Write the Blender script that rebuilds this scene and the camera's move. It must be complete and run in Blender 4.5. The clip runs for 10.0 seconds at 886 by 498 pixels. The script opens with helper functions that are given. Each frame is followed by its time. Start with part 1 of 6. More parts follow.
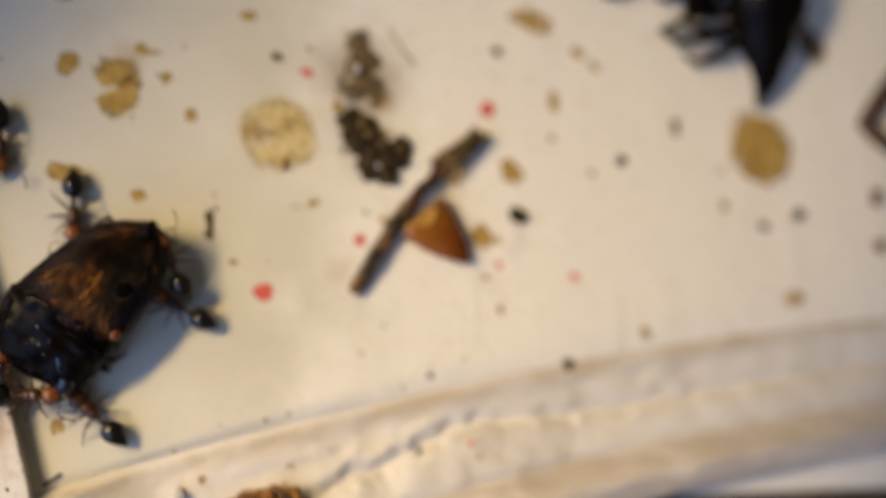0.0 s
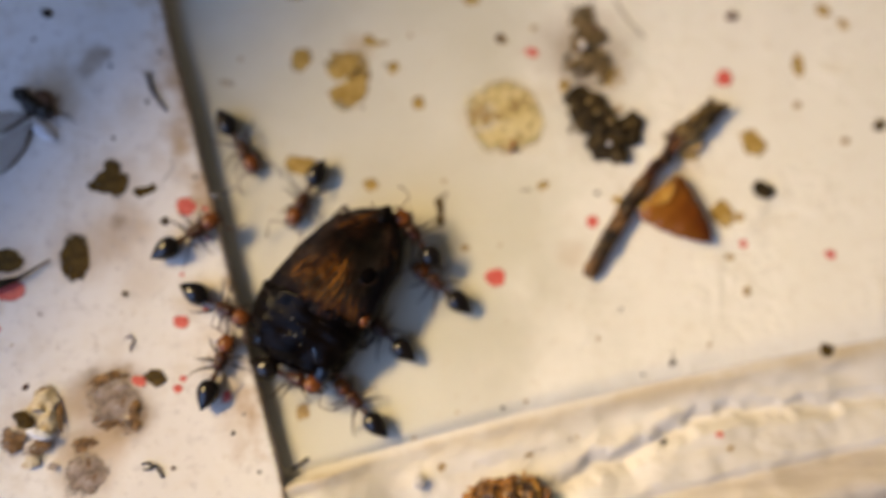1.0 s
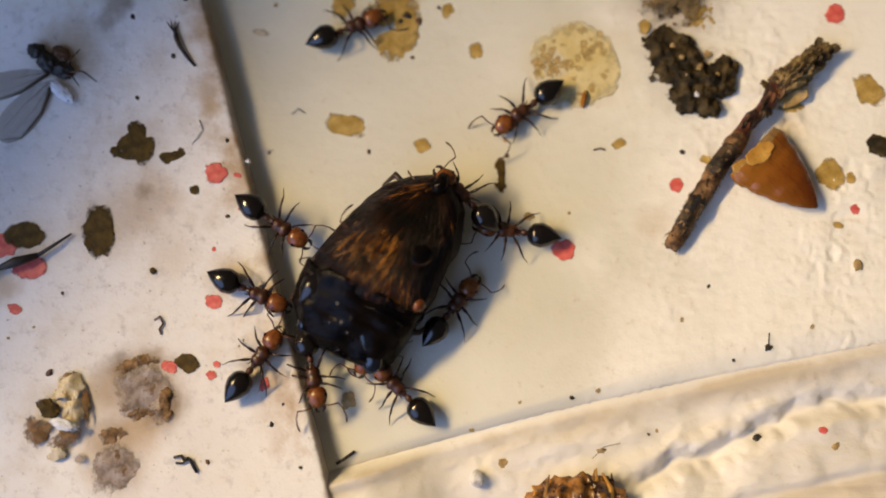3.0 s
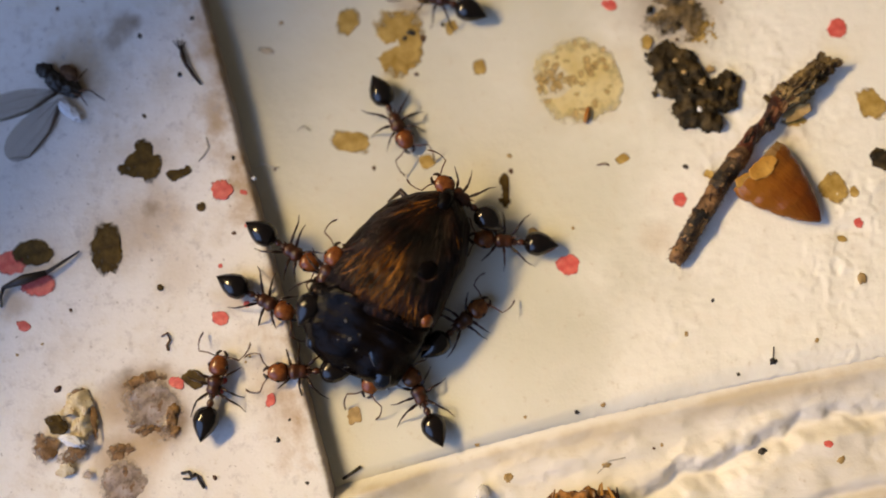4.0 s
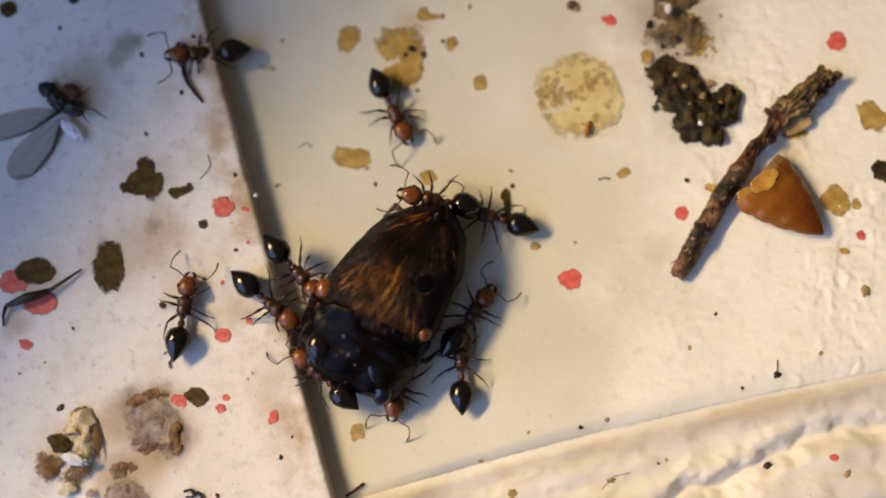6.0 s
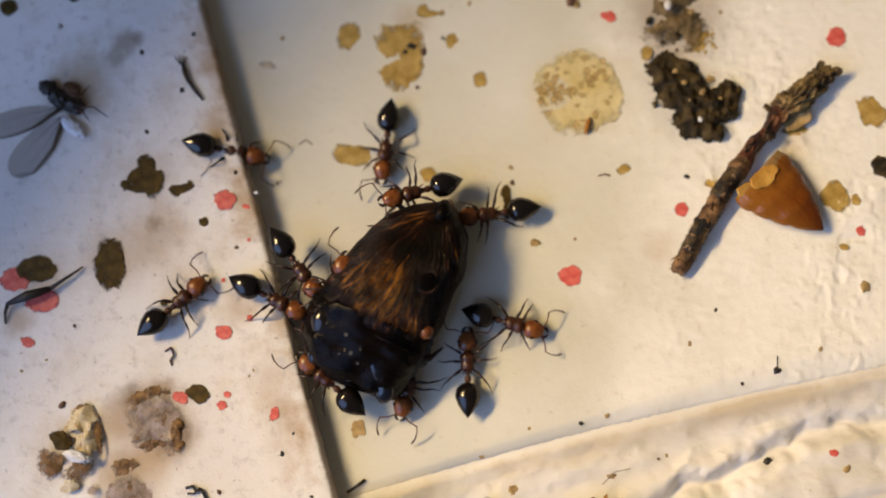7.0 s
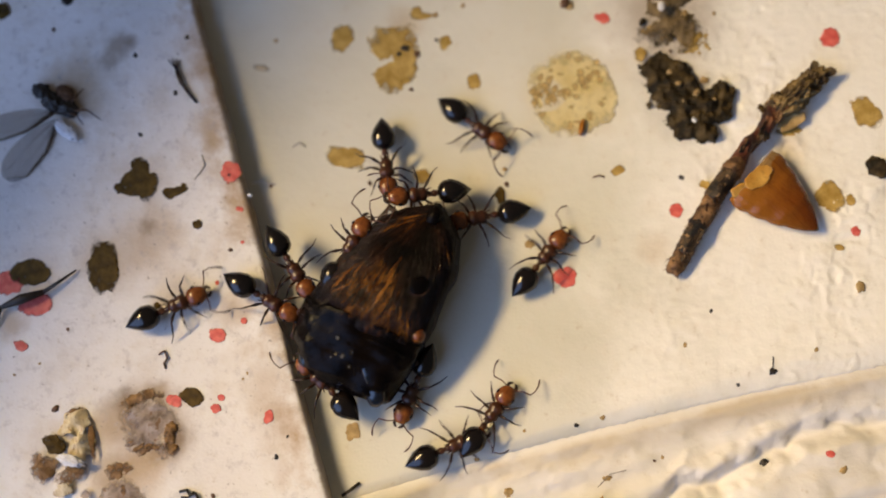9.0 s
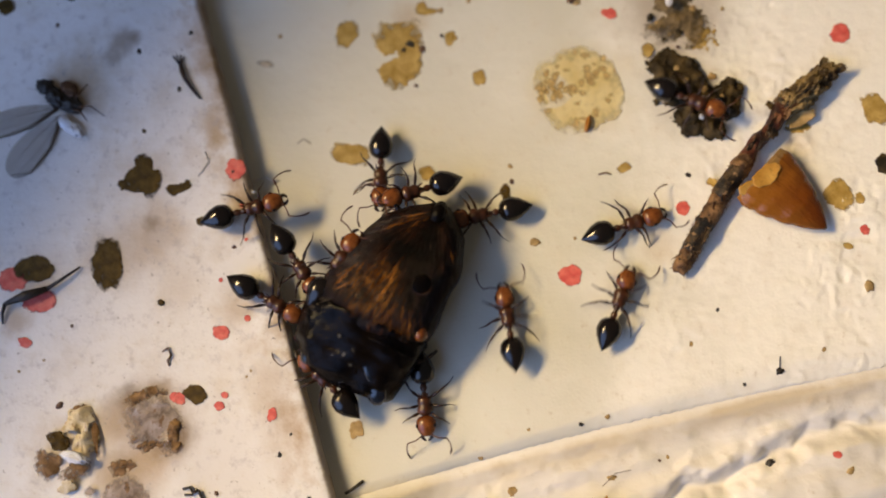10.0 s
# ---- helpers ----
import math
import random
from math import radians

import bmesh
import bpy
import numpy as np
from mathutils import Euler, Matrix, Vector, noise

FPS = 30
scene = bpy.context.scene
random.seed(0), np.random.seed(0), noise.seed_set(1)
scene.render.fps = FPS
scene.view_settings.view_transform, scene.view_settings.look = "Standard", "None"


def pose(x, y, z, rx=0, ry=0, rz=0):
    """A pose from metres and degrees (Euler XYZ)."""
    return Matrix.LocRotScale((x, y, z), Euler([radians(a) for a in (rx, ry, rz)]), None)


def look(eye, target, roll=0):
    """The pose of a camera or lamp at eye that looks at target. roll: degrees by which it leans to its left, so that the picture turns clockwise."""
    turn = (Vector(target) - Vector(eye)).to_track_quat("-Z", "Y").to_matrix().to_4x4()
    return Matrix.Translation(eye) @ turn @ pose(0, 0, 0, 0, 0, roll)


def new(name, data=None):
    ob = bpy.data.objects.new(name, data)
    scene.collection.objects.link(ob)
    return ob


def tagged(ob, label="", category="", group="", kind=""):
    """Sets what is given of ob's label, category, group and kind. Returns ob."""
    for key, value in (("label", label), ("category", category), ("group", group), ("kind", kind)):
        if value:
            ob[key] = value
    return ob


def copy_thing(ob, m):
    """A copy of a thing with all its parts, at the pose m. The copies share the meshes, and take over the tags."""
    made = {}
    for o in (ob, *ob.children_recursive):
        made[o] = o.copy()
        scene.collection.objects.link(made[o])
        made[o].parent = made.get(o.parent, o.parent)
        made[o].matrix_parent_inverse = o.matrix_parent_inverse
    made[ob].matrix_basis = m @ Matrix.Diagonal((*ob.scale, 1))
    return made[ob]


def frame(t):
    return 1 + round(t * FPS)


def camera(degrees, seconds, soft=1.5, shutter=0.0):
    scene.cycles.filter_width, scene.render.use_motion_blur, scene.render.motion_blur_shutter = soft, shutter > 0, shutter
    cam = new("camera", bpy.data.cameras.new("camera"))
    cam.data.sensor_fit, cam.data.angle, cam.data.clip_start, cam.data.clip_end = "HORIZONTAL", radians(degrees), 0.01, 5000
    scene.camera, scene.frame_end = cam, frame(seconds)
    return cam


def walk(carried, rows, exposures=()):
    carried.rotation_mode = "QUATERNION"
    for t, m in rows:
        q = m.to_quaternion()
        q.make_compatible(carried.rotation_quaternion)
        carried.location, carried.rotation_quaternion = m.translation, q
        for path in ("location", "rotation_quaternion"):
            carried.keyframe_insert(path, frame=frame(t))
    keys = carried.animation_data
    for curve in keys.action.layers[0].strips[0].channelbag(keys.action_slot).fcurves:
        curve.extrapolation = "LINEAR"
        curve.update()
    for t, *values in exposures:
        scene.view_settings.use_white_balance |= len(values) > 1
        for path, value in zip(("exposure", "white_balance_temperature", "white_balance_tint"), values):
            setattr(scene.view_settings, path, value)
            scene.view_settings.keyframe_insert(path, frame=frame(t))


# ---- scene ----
# ---- camera ----
S = 0.001  # millimetres to metres
cam = camera(50.325, 10.0, soft=1.9, shutter=0.4)
# a close-up lens, focused a little above the floor
cam.data.dof.use_dof, cam.data.dof.focus_distance, cam.data.dof.aperture_fstop = True, 52.2 * S, 12.0
CAMERA_ROWS = [
    (0.0, -0.578, -2.296, 62.666, 9.47, -16.09, -0.17),
    (0.3, -1.205, -4.248, 60.814, 13.80, -12.90, -0.44),
    (0.5, -1.809, -2.433, 60.653, 11.43, -9.95, 0.48),
    (0.7, -1.548, -3.915, 60.272, 11.71, -7.39, 0.52),
    (1.0, -1.636, -3.537, 60.137, 9.86, -3.27, 0.15),
    (1.5, -0.552, -2.280, 56.575, 8.08, -0.32, -0.01),
    (2.0, -0.392, -1.193, 54.924, 6.68, 1.27, 0.59),
    (2.2, -0.415, -1.548, 53.696, 6.52, 1.17, 0.75),
    (3.5, -0.089, -0.025, 53.608, 5.88, 1.86, 0.37),
    (4.0, -0.045, -0.152, 53.952, 6.53, 2.03, 0.29),
    (4.5, 0.000, 0.000, 54.000, 6.60, 1.91, 0.00),
    (5.0, 0.050, -0.093, 53.926, 7.20, 2.07, 0.00),
    (5.5, 0.028, -0.245, 53.917, 7.63, 2.19, -0.03),
    (7.0, 0.106, -0.160, 54.028, 7.25, 2.39, -0.23),
    (7.5, 0.300, -0.425, 54.129, 8.02, 2.23, -0.27),
    (8.0, 0.247, -0.318, 54.097, 8.05, 2.18, -0.34),
    (8.5, 0.423, -0.457, 53.884, 7.94, 2.24, -0.37),
    (9.0, 0.396, -0.524, 53.841, 7.76, 2.39, -0.45),
    (9.5, 0.459, -0.174, 53.718, 7.52, 3.08, -0.28),
    (10.0, 0.756, -0.090, 53.562, 7.20, 3.03, -0.22),
]
walk(cam, [(t, pose(x * S, y * S, z * S, rx, ry, rz)) for t, x, y, z, rx, ry, rz in CAMERA_ROWS],
     exposures=((0.0, -0.14), (0.5, -0.07), (1.0, 0.0), (10.0, 0.0)))

# ---- light ----
world = bpy.data.worlds.new("room")
scene.world = world
world.use_nodes = True
world.node_tree.nodes["Background"].inputs[0].default_value = (1.0, 0.89, 0.80, 1)
world.node_tree.nodes["Background"].inputs[1].default_value = 0.085


def lamp(name, kind, eye, target, power, colour, size, roll=0, oval=1.0):
    data = bpy.data.lights.new(name, kind)
    data.energy, data.color = power, colour
    if kind == "AREA":
        data.shape, data.size = "DISK", size
    else:
        data.shadow_soft_size = size
    ob = new(name, data)
    ob.matrix_world = look(Vector(eye) * S, Vector(target) * S, roll) @ Matrix.Diagonal((oval, 1, 1, 1))
    return data


desk = lamp("desk_lamp", "SPOT", (-71.8, 20.2, 84.8), (12.7, -7.2, 0), 3.80, (1.0, 0.715, 0.35), 0.0264, 167.4, 18.0)
desk.spot_size, desk.spot_blend = radians(5.89), 1.0  # cone stretched to an oval to shape the warm pool; no reflector seen
lamp("window_light", "AREA", (-275, -180, 220), (0, 0, 0), 1.06, (0.34, 0.525, 1.0), 0.42)


# ---- materials ----
def nodes_of(name):
    m = bpy.data.materials.new(name)
    m.use_nodes = True
    nt = m.node_tree
    return m, nt, nt.nodes["Principled BSDF"]


def add(nt, kind, **values):
    n = nt.nodes.new(kind)
    for k, v in values.items():
        n.inputs[k.replace("_", " ")].default_value = v
    return n


def noise_of(nt, coord, mm, detail=4.0, rough=0.55, distort=0.0):
    n = add(nt, "ShaderNodeTexNoise", Scale=1000.0 / mm, Detail=detail, Roughness=rough, Distortion=distort)
    nt.links.new(coord, n.inputs["Vector"])
    return n.outputs["Fac"]


def ramp(nt, fac, a, b, lo=0.35, hi=0.65):
    n = nt.nodes.new("ShaderNodeValToRGB")
    n.color_ramp.elements[0].position, n.color_ramp.elements[1].position = lo, hi
    n.color_ramp.elements[0].color, n.color_ramp.elements[1].color = (*a, 1), (*b, 1)
    nt.links.new(fac, n.inputs["Fac"])
    return n.outputs["Color"]


def mixed(nt, fac, a, b):
    n = nt.nodes.new("ShaderNodeMix")
    n.data_type = "RGBA"
    for socket, value in ((n.inputs[0], fac), (n.inputs[6], a), (n.inputs[7], b)):
        if isinstance(value, (float, int)):
            socket.default_value = value
        elif isinstance(value, tuple):
            socket.default_value = (*value, 1)
        else:
            nt.links.new(value, socket)
    return n.outputs[2]


def sums(nt, op, a, b):
    n = nt.nodes.new("ShaderNodeMath")
    n.operation = op
    for socket, value in zip(n.inputs, (a, b)):
        if isinstance(value, (float, int)):
            socket.default_value = value
        else:
            nt.links.new(value, socket)
    return n.outputs[0]


def bump(nt, shader, height, mm, strength=1.0):
    n = add(nt, "ShaderNodeBump", Strength=strength, Distance=mm * S)
    nt.links.new(height, n.inputs["Height"])
    nt.links.new(n.outputs["Normal"], shader.inputs["Normal"])


def stain(nt, coord, x, y, r, ragged=0.5, level=0.0):
    """0 to 1: a soft ragged spot round a place."""
    d = nt.nodes.new("ShaderNodeVectorMath")
    d.operation = "DISTANCE"
    nt.links.new(coord, d.inputs[0])
    d.inputs[1].default_value = (x * S, y * S, level * S)
    wob = sums(nt, "MULTIPLY", sums(nt, "SUBTRACT", noise_of(nt, coord, r * 0.7, 5), 0.5), ragged * 2.2 * r * S)
    n = nt.nodes.new("ShaderNodeMapRange")
    n.interpolation_type = "SMOOTHSTEP"
    nt.links.new(sums(nt, "ADD", d.outputs["Value"], wob), n.inputs["Value"])
    for k, v in (("From Min", r * 0.15 * S), ("From Max", r * 1.3 * S), ("To Min", 1.0), ("To Max", 0.0)):
        n.inputs[k].default_value = v
    return n.outputs["Result"]


def surface(name, a, b, mm=0.5, rough=0.5, fine=0.1, relief=0.03, spec=0.5, speck=None, lo=0.35, hi=0.65, coat=0.0, through_light=0.0, alpha=1.0, holes=0.0, soft=0.0):
    """Two tones mottled at mm and again at the fine grain, with relief."""
    m, nt, sh = nodes_of(name)
    co = nt.nodes.new("ShaderNodeTexCoord").outputs["Object"]
    big, small = noise_of(nt, co, mm, 5), noise_of(nt, co, fine, 4)
    c = ramp(nt, big, a, b, lo, hi)
    dark = tuple(v * 0.6 for v in a)
    c = mixed(nt, ramp(nt, small, (0, 0, 0), (0.55, 0.55, 0.55), 0.52, 0.75), c, dark)
    if speck:
        c = mixed(nt, ramp(nt, noise_of(nt, co, mm * 0.45, 3), (0, 0, 0), (1, 1, 1), 0.60, 0.66), c, speck)
    nt.links.new(c, sh.inputs["Base Color"])
    sh.inputs["Roughness"].default_value = rough
    sh.inputs["Specular IOR Level"].default_value = spec
    sh.inputs["Coat Weight"].default_value = coat
    sh.inputs["Coat Roughness"].default_value = 0.12
    sh.inputs["Transmission Weight"].default_value = through_light
    sh.inputs["Alpha"].default_value = alpha
    if holes or soft:
        # thin places of a worn film let the ground show, and its rim thins out
        thin = noise_of(nt, co, mm * 0.9, 6, 0.65)
        if soft:
            box = nt.nodes.new("ShaderNodeVectorMath")
            box.operation = "MULTIPLY"
            nt.links.new(nt.nodes.new("ShaderNodeTexCoord").outputs["Generated"], box.inputs[0])
            box.inputs[1].default_value = (2, 2, 0)
            d = nt.nodes.new("ShaderNodeVectorMath")
            d.operation = "DISTANCE"
            nt.links.new(box.outputs[0], d.inputs[0])
            d.inputs[1].default_value = (1, 1, 0)
            n = nt.nodes.new("ShaderNodeMapRange")
            nt.links.new(d.outputs["Value"], n.inputs["Value"])
            for k, v in (("From Min", 1.0 - soft), ("From Max", 1.02), ("To Min", 0.0), ("To Max", 0.34)):
                n.inputs[k].default_value = v
            thin = sums(nt, "SUBTRACT", thin, n.outputs["Result"])
        wide = 0.07 + 0.12 * soft
        nt.links.new(ramp(nt, thin, (0, 0, 0), (1, 1, 1), max(0.02, holes - wide), holes + wide), sh.inputs["Alpha"])
    bump(nt, sh, sums(nt, "ADD", big, sums(nt, "MULTIPLY", small, 0.5)), relief)
    return m


def plaster(name, low, high, stains=(), worn_edge=False, bare=False, level=0.0, lip=False):
    """Painted plaster: chalky grain, faint yellow clouds, fine dirt, and stains at a level."""
    m, nt, sh = nodes_of(name)
    co = nt.nodes.new("ShaderNodeTexCoord").outputs["Object"]
    cloud, grain, fine = noise_of(nt, co, 11, 4), noise_of(nt, co, 1.4, 5), noise_of(nt, co, 0.16, 4)
    c = ramp(nt, cloud, low, high)
    if bare:
        # the coat has flaked off to white plaster away from the board; the cream beside it is toned down for the dimmer
        # light
        axes = nt.nodes.new("ShaderNodeSeparateXYZ")
        nt.links.new(co, axes.inputs[0])
        n = nt.nodes.new("ShaderNodeMapRange")
        n.interpolation_type = "SMOOTHSTEP"
        nt.links.new(sums(nt, "ADD", axes.outputs[0], sums(nt, "MULTIPLY", sums(nt, "SUBTRACT", noise_of(nt, co, 6, 5), 0.5), 22 * S)), n.inputs["Value"])
        for k, v in (("From Min", 4 * S), ("From Max", 15 * S)):
            n.inputs[k].default_value = v
        c = mixed(nt, n.outputs["Result"], c, (0.90, 0.89, 0.83))
    c = mixed(nt, ramp(nt, grain, (0, 0, 0), (0.26, 0.26, 0.26), 0.52, 0.8), c, (0.66, 0.58, 0.44))
    c = mixed(nt, ramp(nt, noise_of(nt, co, 0.7, 4, 0.7), (0, 0, 0), (0.45, 0.45, 0.45), 0.62, 0.76), c, (0.48, 0.41, 0.30))
    for x, y, r, colour, amount in stains:
        c = mixed(nt, sums(nt, "MULTIPLY", stain(nt, co, x, y, r, 0.5, level), amount), c, colour)
    if worn_edge:
        c = mixed(nt, ramp(nt, noise_of(nt, co, 5.0, 6, 0.65), (0, 0, 0), (0.40, 0.40, 0.40), 0.52, 0.72), c, (0.58, 0.48, 0.34))
        c = mixed(nt, ramp(nt, noise_of(nt, co, 0.8, 5, 0.7), (0, 0, 0), (0.46, 0.46, 0.46), 0.55, 0.70), c, (0.46, 0.43, 0.43))
        c = mixed(nt, ramp(nt, noise_of(nt, co, 0.30, 3, 0.6), (0, 0, 0), (0.7, 0.7, 0.7), 0.67, 0.74), c, (0.26, 0.22, 0.20))
        # grime along the cut edge of the board: a thin line, and rusty runs behind it
        d = nt.nodes.new("ShaderNodeVectorMath")
        d.operation = "DOT_PRODUCT"
        nt.links.new(co, d.inputs[0])
        d.inputs[1].default_value = (0.9614, 0.2751, 0)
        wob = sums(nt, "MULTIPLY", sums(nt, "SUBTRACT", noise_of(nt, co, 1.6, 5), 0.5), 1.0 * S)
        runs = ramp(nt, noise_of(nt, co, 2.6, 5, 0.6), (0, 0, 0), (1, 1, 1), 0.46, 0.68)
        for low_end, high_end, amount, colour, mask in ((-13.0, -10.6, 0.8, (0.42, 0.27, 0.12), runs), (-10.05, -9.80, 0.5, (0.20, 0.115, 0.045), None)):
            n = nt.nodes.new("ShaderNodeMapRange")
            nt.links.new(sums(nt, "ADD", d.outputs["Value"], wob), n.inputs["Value"])
            for k, v in (("From Min", low_end * S), ("From Max", high_end * S)):
                n.inputs[k].default_value = v
            f = sums(nt, "MULTIPLY", n.outputs["Result"], amount)
            c = mixed(nt, sums(nt, "MULTIPLY", f, mask) if mask else f, c, colour)
    if lip:
        # tan dirt in the gutter behind the lip, and a dull grey-brown outer rim with long streaks
        axes = nt.nodes.new("ShaderNodeSeparateXYZ")
        nt.links.new(co, axes.inputs[0])
        u = sums(nt, "ADD", sums(nt, "MULTIPLY", axes.outputs[0], 1 / S), 6.39)
        line = sums(nt, "SUBTRACT", sums(nt, "SUBTRACT", sums(nt, "MULTIPLY", u, 0.29), sums(nt, "MULTIPLY", sums(nt, "MULTIPLY", u, u), 0.00146)), 6.66)
        w = sums(nt, "SUBTRACT", line, sums(nt, "MULTIPLY", axes.outputs[1], 1 / S))
        w = sums(nt, "ADD", w, sums(nt, "MULTIPLY", sums(nt, "SUBTRACT", noise_of(nt, co, 2.5, 5), 0.5), 0.9))
        runs = ramp(nt, noise_of(nt, co, 5.0, 4, 0.6), (0.25, 0.25, 0.25), (1, 1, 1), 0.40, 0.60)
        gutter = sums(nt, "MULTIPLY", ramp(nt, sums(nt, "MULTIPLY", w, 0.1), (0, 0, 0), (1, 1, 1), 0.06, 0.10), ramp(nt, sums(nt, "MULTIPLY", w, 0.1), (1, 1, 1), (0, 0, 0), 0.15, 0.24))
        c = mixed(nt, sums(nt, "MULTIPLY", sums(nt, "MULTIPLY", gutter, runs), 0.62), c, (0.46, 0.37, 0.22))
        stretch = nt.nodes.new("ShaderNodeMapping")
        stretch.inputs["Rotation"].default_value = (0, 0, radians(-13))
        stretch.inputs["Scale"].default_value = (0.08, 1, 1)
        nt.links.new(co, stretch.inputs["Vector"])
        streaks = ramp(nt, noise_of(nt, stretch.outputs["Vector"], 1.3, 4, 0.6), (0.48, 0.42, 0.35), (0.70, 0.65, 0.58), 0.35, 0.65)
        c = mixed(nt, sums(nt, "MULTIPLY", ramp(nt, sums(nt, "MULTIPLY", w, 0.05), (0, 0, 0), (1, 1, 1), RIM_W * 0.05 - 0.02, RIM_W * 0.05 + 0.03), 0.85), c, streaks)
    nt.links.new(c, sh.inputs["Base Color"])
    sh.inputs["Roughness"].default_value = 0.55
    sh.inputs["Specular IOR Level"].default_value = 0.4
    bump(nt, sh, sums(nt, "ADD", grain, sums(nt, "MULTIPLY", fine, 0.3)), 0.075, 0.85)
    return m


BROWN, RUST = (0.20, 0.12, 0.050), (0.44, 0.285, 0.11)
STAINS = [(-19.4, -1.7, 0.9, (0.09, 0.05, 0.022), 0.7), (-16.8, -3.6, 0.8, (0.09, 0.05, 0.022), 0.6), (-17.8, -1.2, 0.8, BROWN, 0.6),
          (-19.3, -2.4, 1.7, BROWN, 0.6), (-16.9, -3.7, 1.5, BROWN, 0.5), (-19.9, -5.6, 1.3, BROWN, 0.55), (-19.5, -7.2, 1.7, BROWN, 0.5), (-18.2, -5.0, 1.6, RUST, 0.6), (-20.6, -3.2, 1.2, RUST, 0.4),
          (-18.2, -2.9, 2.7, (0.36, 0.23, 0.10), 0.60), (-17.3, -3.6, 1.5, BROWN, 0.6), (-19.7, -6.5, 2.3, RUST, 0.5), (-18.2, 7.6, 2.0, RUST, 0.55), (-18.2, 7.5, 0.9, (0.62, 0.56, 0.50), 0.7), (-18.6, 8.2, 0.6, BROWN, 0.55),
          (-20.7, 19.0, 0.9, BROWN, 0.65), (-21.3, 18.0, 0.7, BROWN, 0.6), (-20.0, 19.2, 0.5, BROWN, 0.5), (-23.4, 16.5, 2.1, RUST, 0.7), (-15.2, 14.0, 1.1, RUST, 0.65), (-14.9, 13.0, 0.7, RUST, 0.6), (-15.6, 18.0, 1.0, RUST, 0.4),
          (-12.4, 8.6, 1.0, RUST, 0.55), (-22.7, -4.5, 2.2, RUST, 0.3), (-26.3, 2.7, 1.1, RUST, 0.55), (-13.6, 3.4, 1.4, RUST, 0.45), (-20.2, 6.5, 2.4, RUST, 0.3), (-11.6, -0.5, 1.2, RUST, 0.35),
          (-17.0, 4.6, 1.8, RUST, 0.25), (-11.2, 2.2, 0.8, RUST, 0.5), (-18.9, 10.9, 1.7, RUST, 0.35), (-21.1, 6.2, 1.9, RUST, 0.3), (-24.9, 5.3, 2.0, RUST, 0.3), (-23.4, 15.6, 1.2, BROWN, 0.4)]
FLOOR_STAINS = [(11.3, 20.3, 3.6, BROWN, 0.55), (10.2, 6.6, 1.2, RUST, 0.25), (12.4, 15.6, 2.6, BROWN, 0.3), (-4.0, 20.5, 1.2, RUST, 0.4), (6.0, 15.9, 3.0, (0.66, 0.55, 0.30), 0.5), (17.9, 12.6, 1.4, RUST, 0.3)]
RIM_W = 7.4  # where the outer rim of the ledge begins
# cream tones lowered to paint in the weaker light beside the board
FLOOR = plaster("cream_plaster", (0.65, 0.64, 0.54), (0.755, 0.75, 0.67), FLOOR_STAINS, bare=True)
LEDGE = plaster("grey_white_plaster", (0.69, 0.67, 0.63), (0.80, 0.785, 0.755), lip=True)
BOARD = plaster("stained_board", (0.80, 0.78, 0.76), (0.90, 0.89, 0.88), STAINS, True, level=1.35)
WOOD = surface("dark_wood", (0.035, 0.022, 0.014), (0.075, 0.048, 0.03), 6, 0.6, 0.6, 0.2)
GASTER = surface("black_chitin", (0.004, 0.003, 0.003), (0.010, 0.007, 0.006), 0.5, 0.17, 0.08, 0.004, 0.55)
HEAD = surface("rust_chitin", (0.095, 0.026, 0.006), (0.250, 0.080, 0.016), 0.5, 0.27, 0.09, 0.008)
THORAX = surface("brown_chitin", (0.034, 0.012, 0.005), (0.090, 0.028, 0.010), 0.5, 0.33, 0.07, 0.012)
LIMB = surface("dark_leg_chitin", (0.014, 0.007, 0.005), (0.038, 0.016, 0.008), 0.4, 0.36, 0.07, 0.004)
SHELL = surface("black_shell", (0.002, 0.002, 0.003), (0.006, 0.004, 0.003), 1.1, 0.17, 0.14, 0.06, 0.07)


def fibrous(name):
    """Brown shell under lengthwise tawny fibres, with black patches."""
    m, nt, sh = nodes_of(name)
    co = nt.nodes.new("ShaderNodeTexCoord").outputs["Object"]
    stretch = nt.nodes.new("ShaderNodeMapping")
    stretch.inputs["Scale"].default_value = (0.07, 1, 1)
    nt.links.new(co, stretch.inputs["Vector"])
    lines = noise_of(nt, stretch.outputs["Vector"], 0.24, 3, 0.6, 0.3)
    patch = noise_of(nt, co, 3.4, 3)
    c = ramp(nt, lines, (0.004, 0.002, 0.002), (0.045, 0.015, 0.004), 0.50, 0.78)
    c = mixed(nt, ramp(nt, patch, (0, 0, 0), (0.97, 0.97, 0.97), 0.42, 0.54), c, (0.007, 0.004, 0.004))
    nt.links.new(c, sh.inputs["Base Color"])
    sh.inputs["Roughness"].default_value = 0.45
    sh.inputs["Specular IOR Level"].default_value = 0.15
    bump(nt, sh, lines, 0.14, 1.0)
    return m


HUSK = fibrous("fibrous_brown_shell")
HAIR = surface("golden_hair", (0.12, 0.040, 0.006), (0.48, 0.20, 0.038), 0.9, 0.24, 0.4, 0.0)
BROWN_HAIR = surface("rust_hair", (0.012, 0.004, 0.0015), (0.055, 0.017, 0.004), 0.9, 0.36, 0.4, 0.0)
DARK_HAIR = surface("black_hair", (0.004, 0.003, 0.002), (0.014, 0.006, 0.003), 0.9, 0.38, 0.4, 0.0, 0.3)
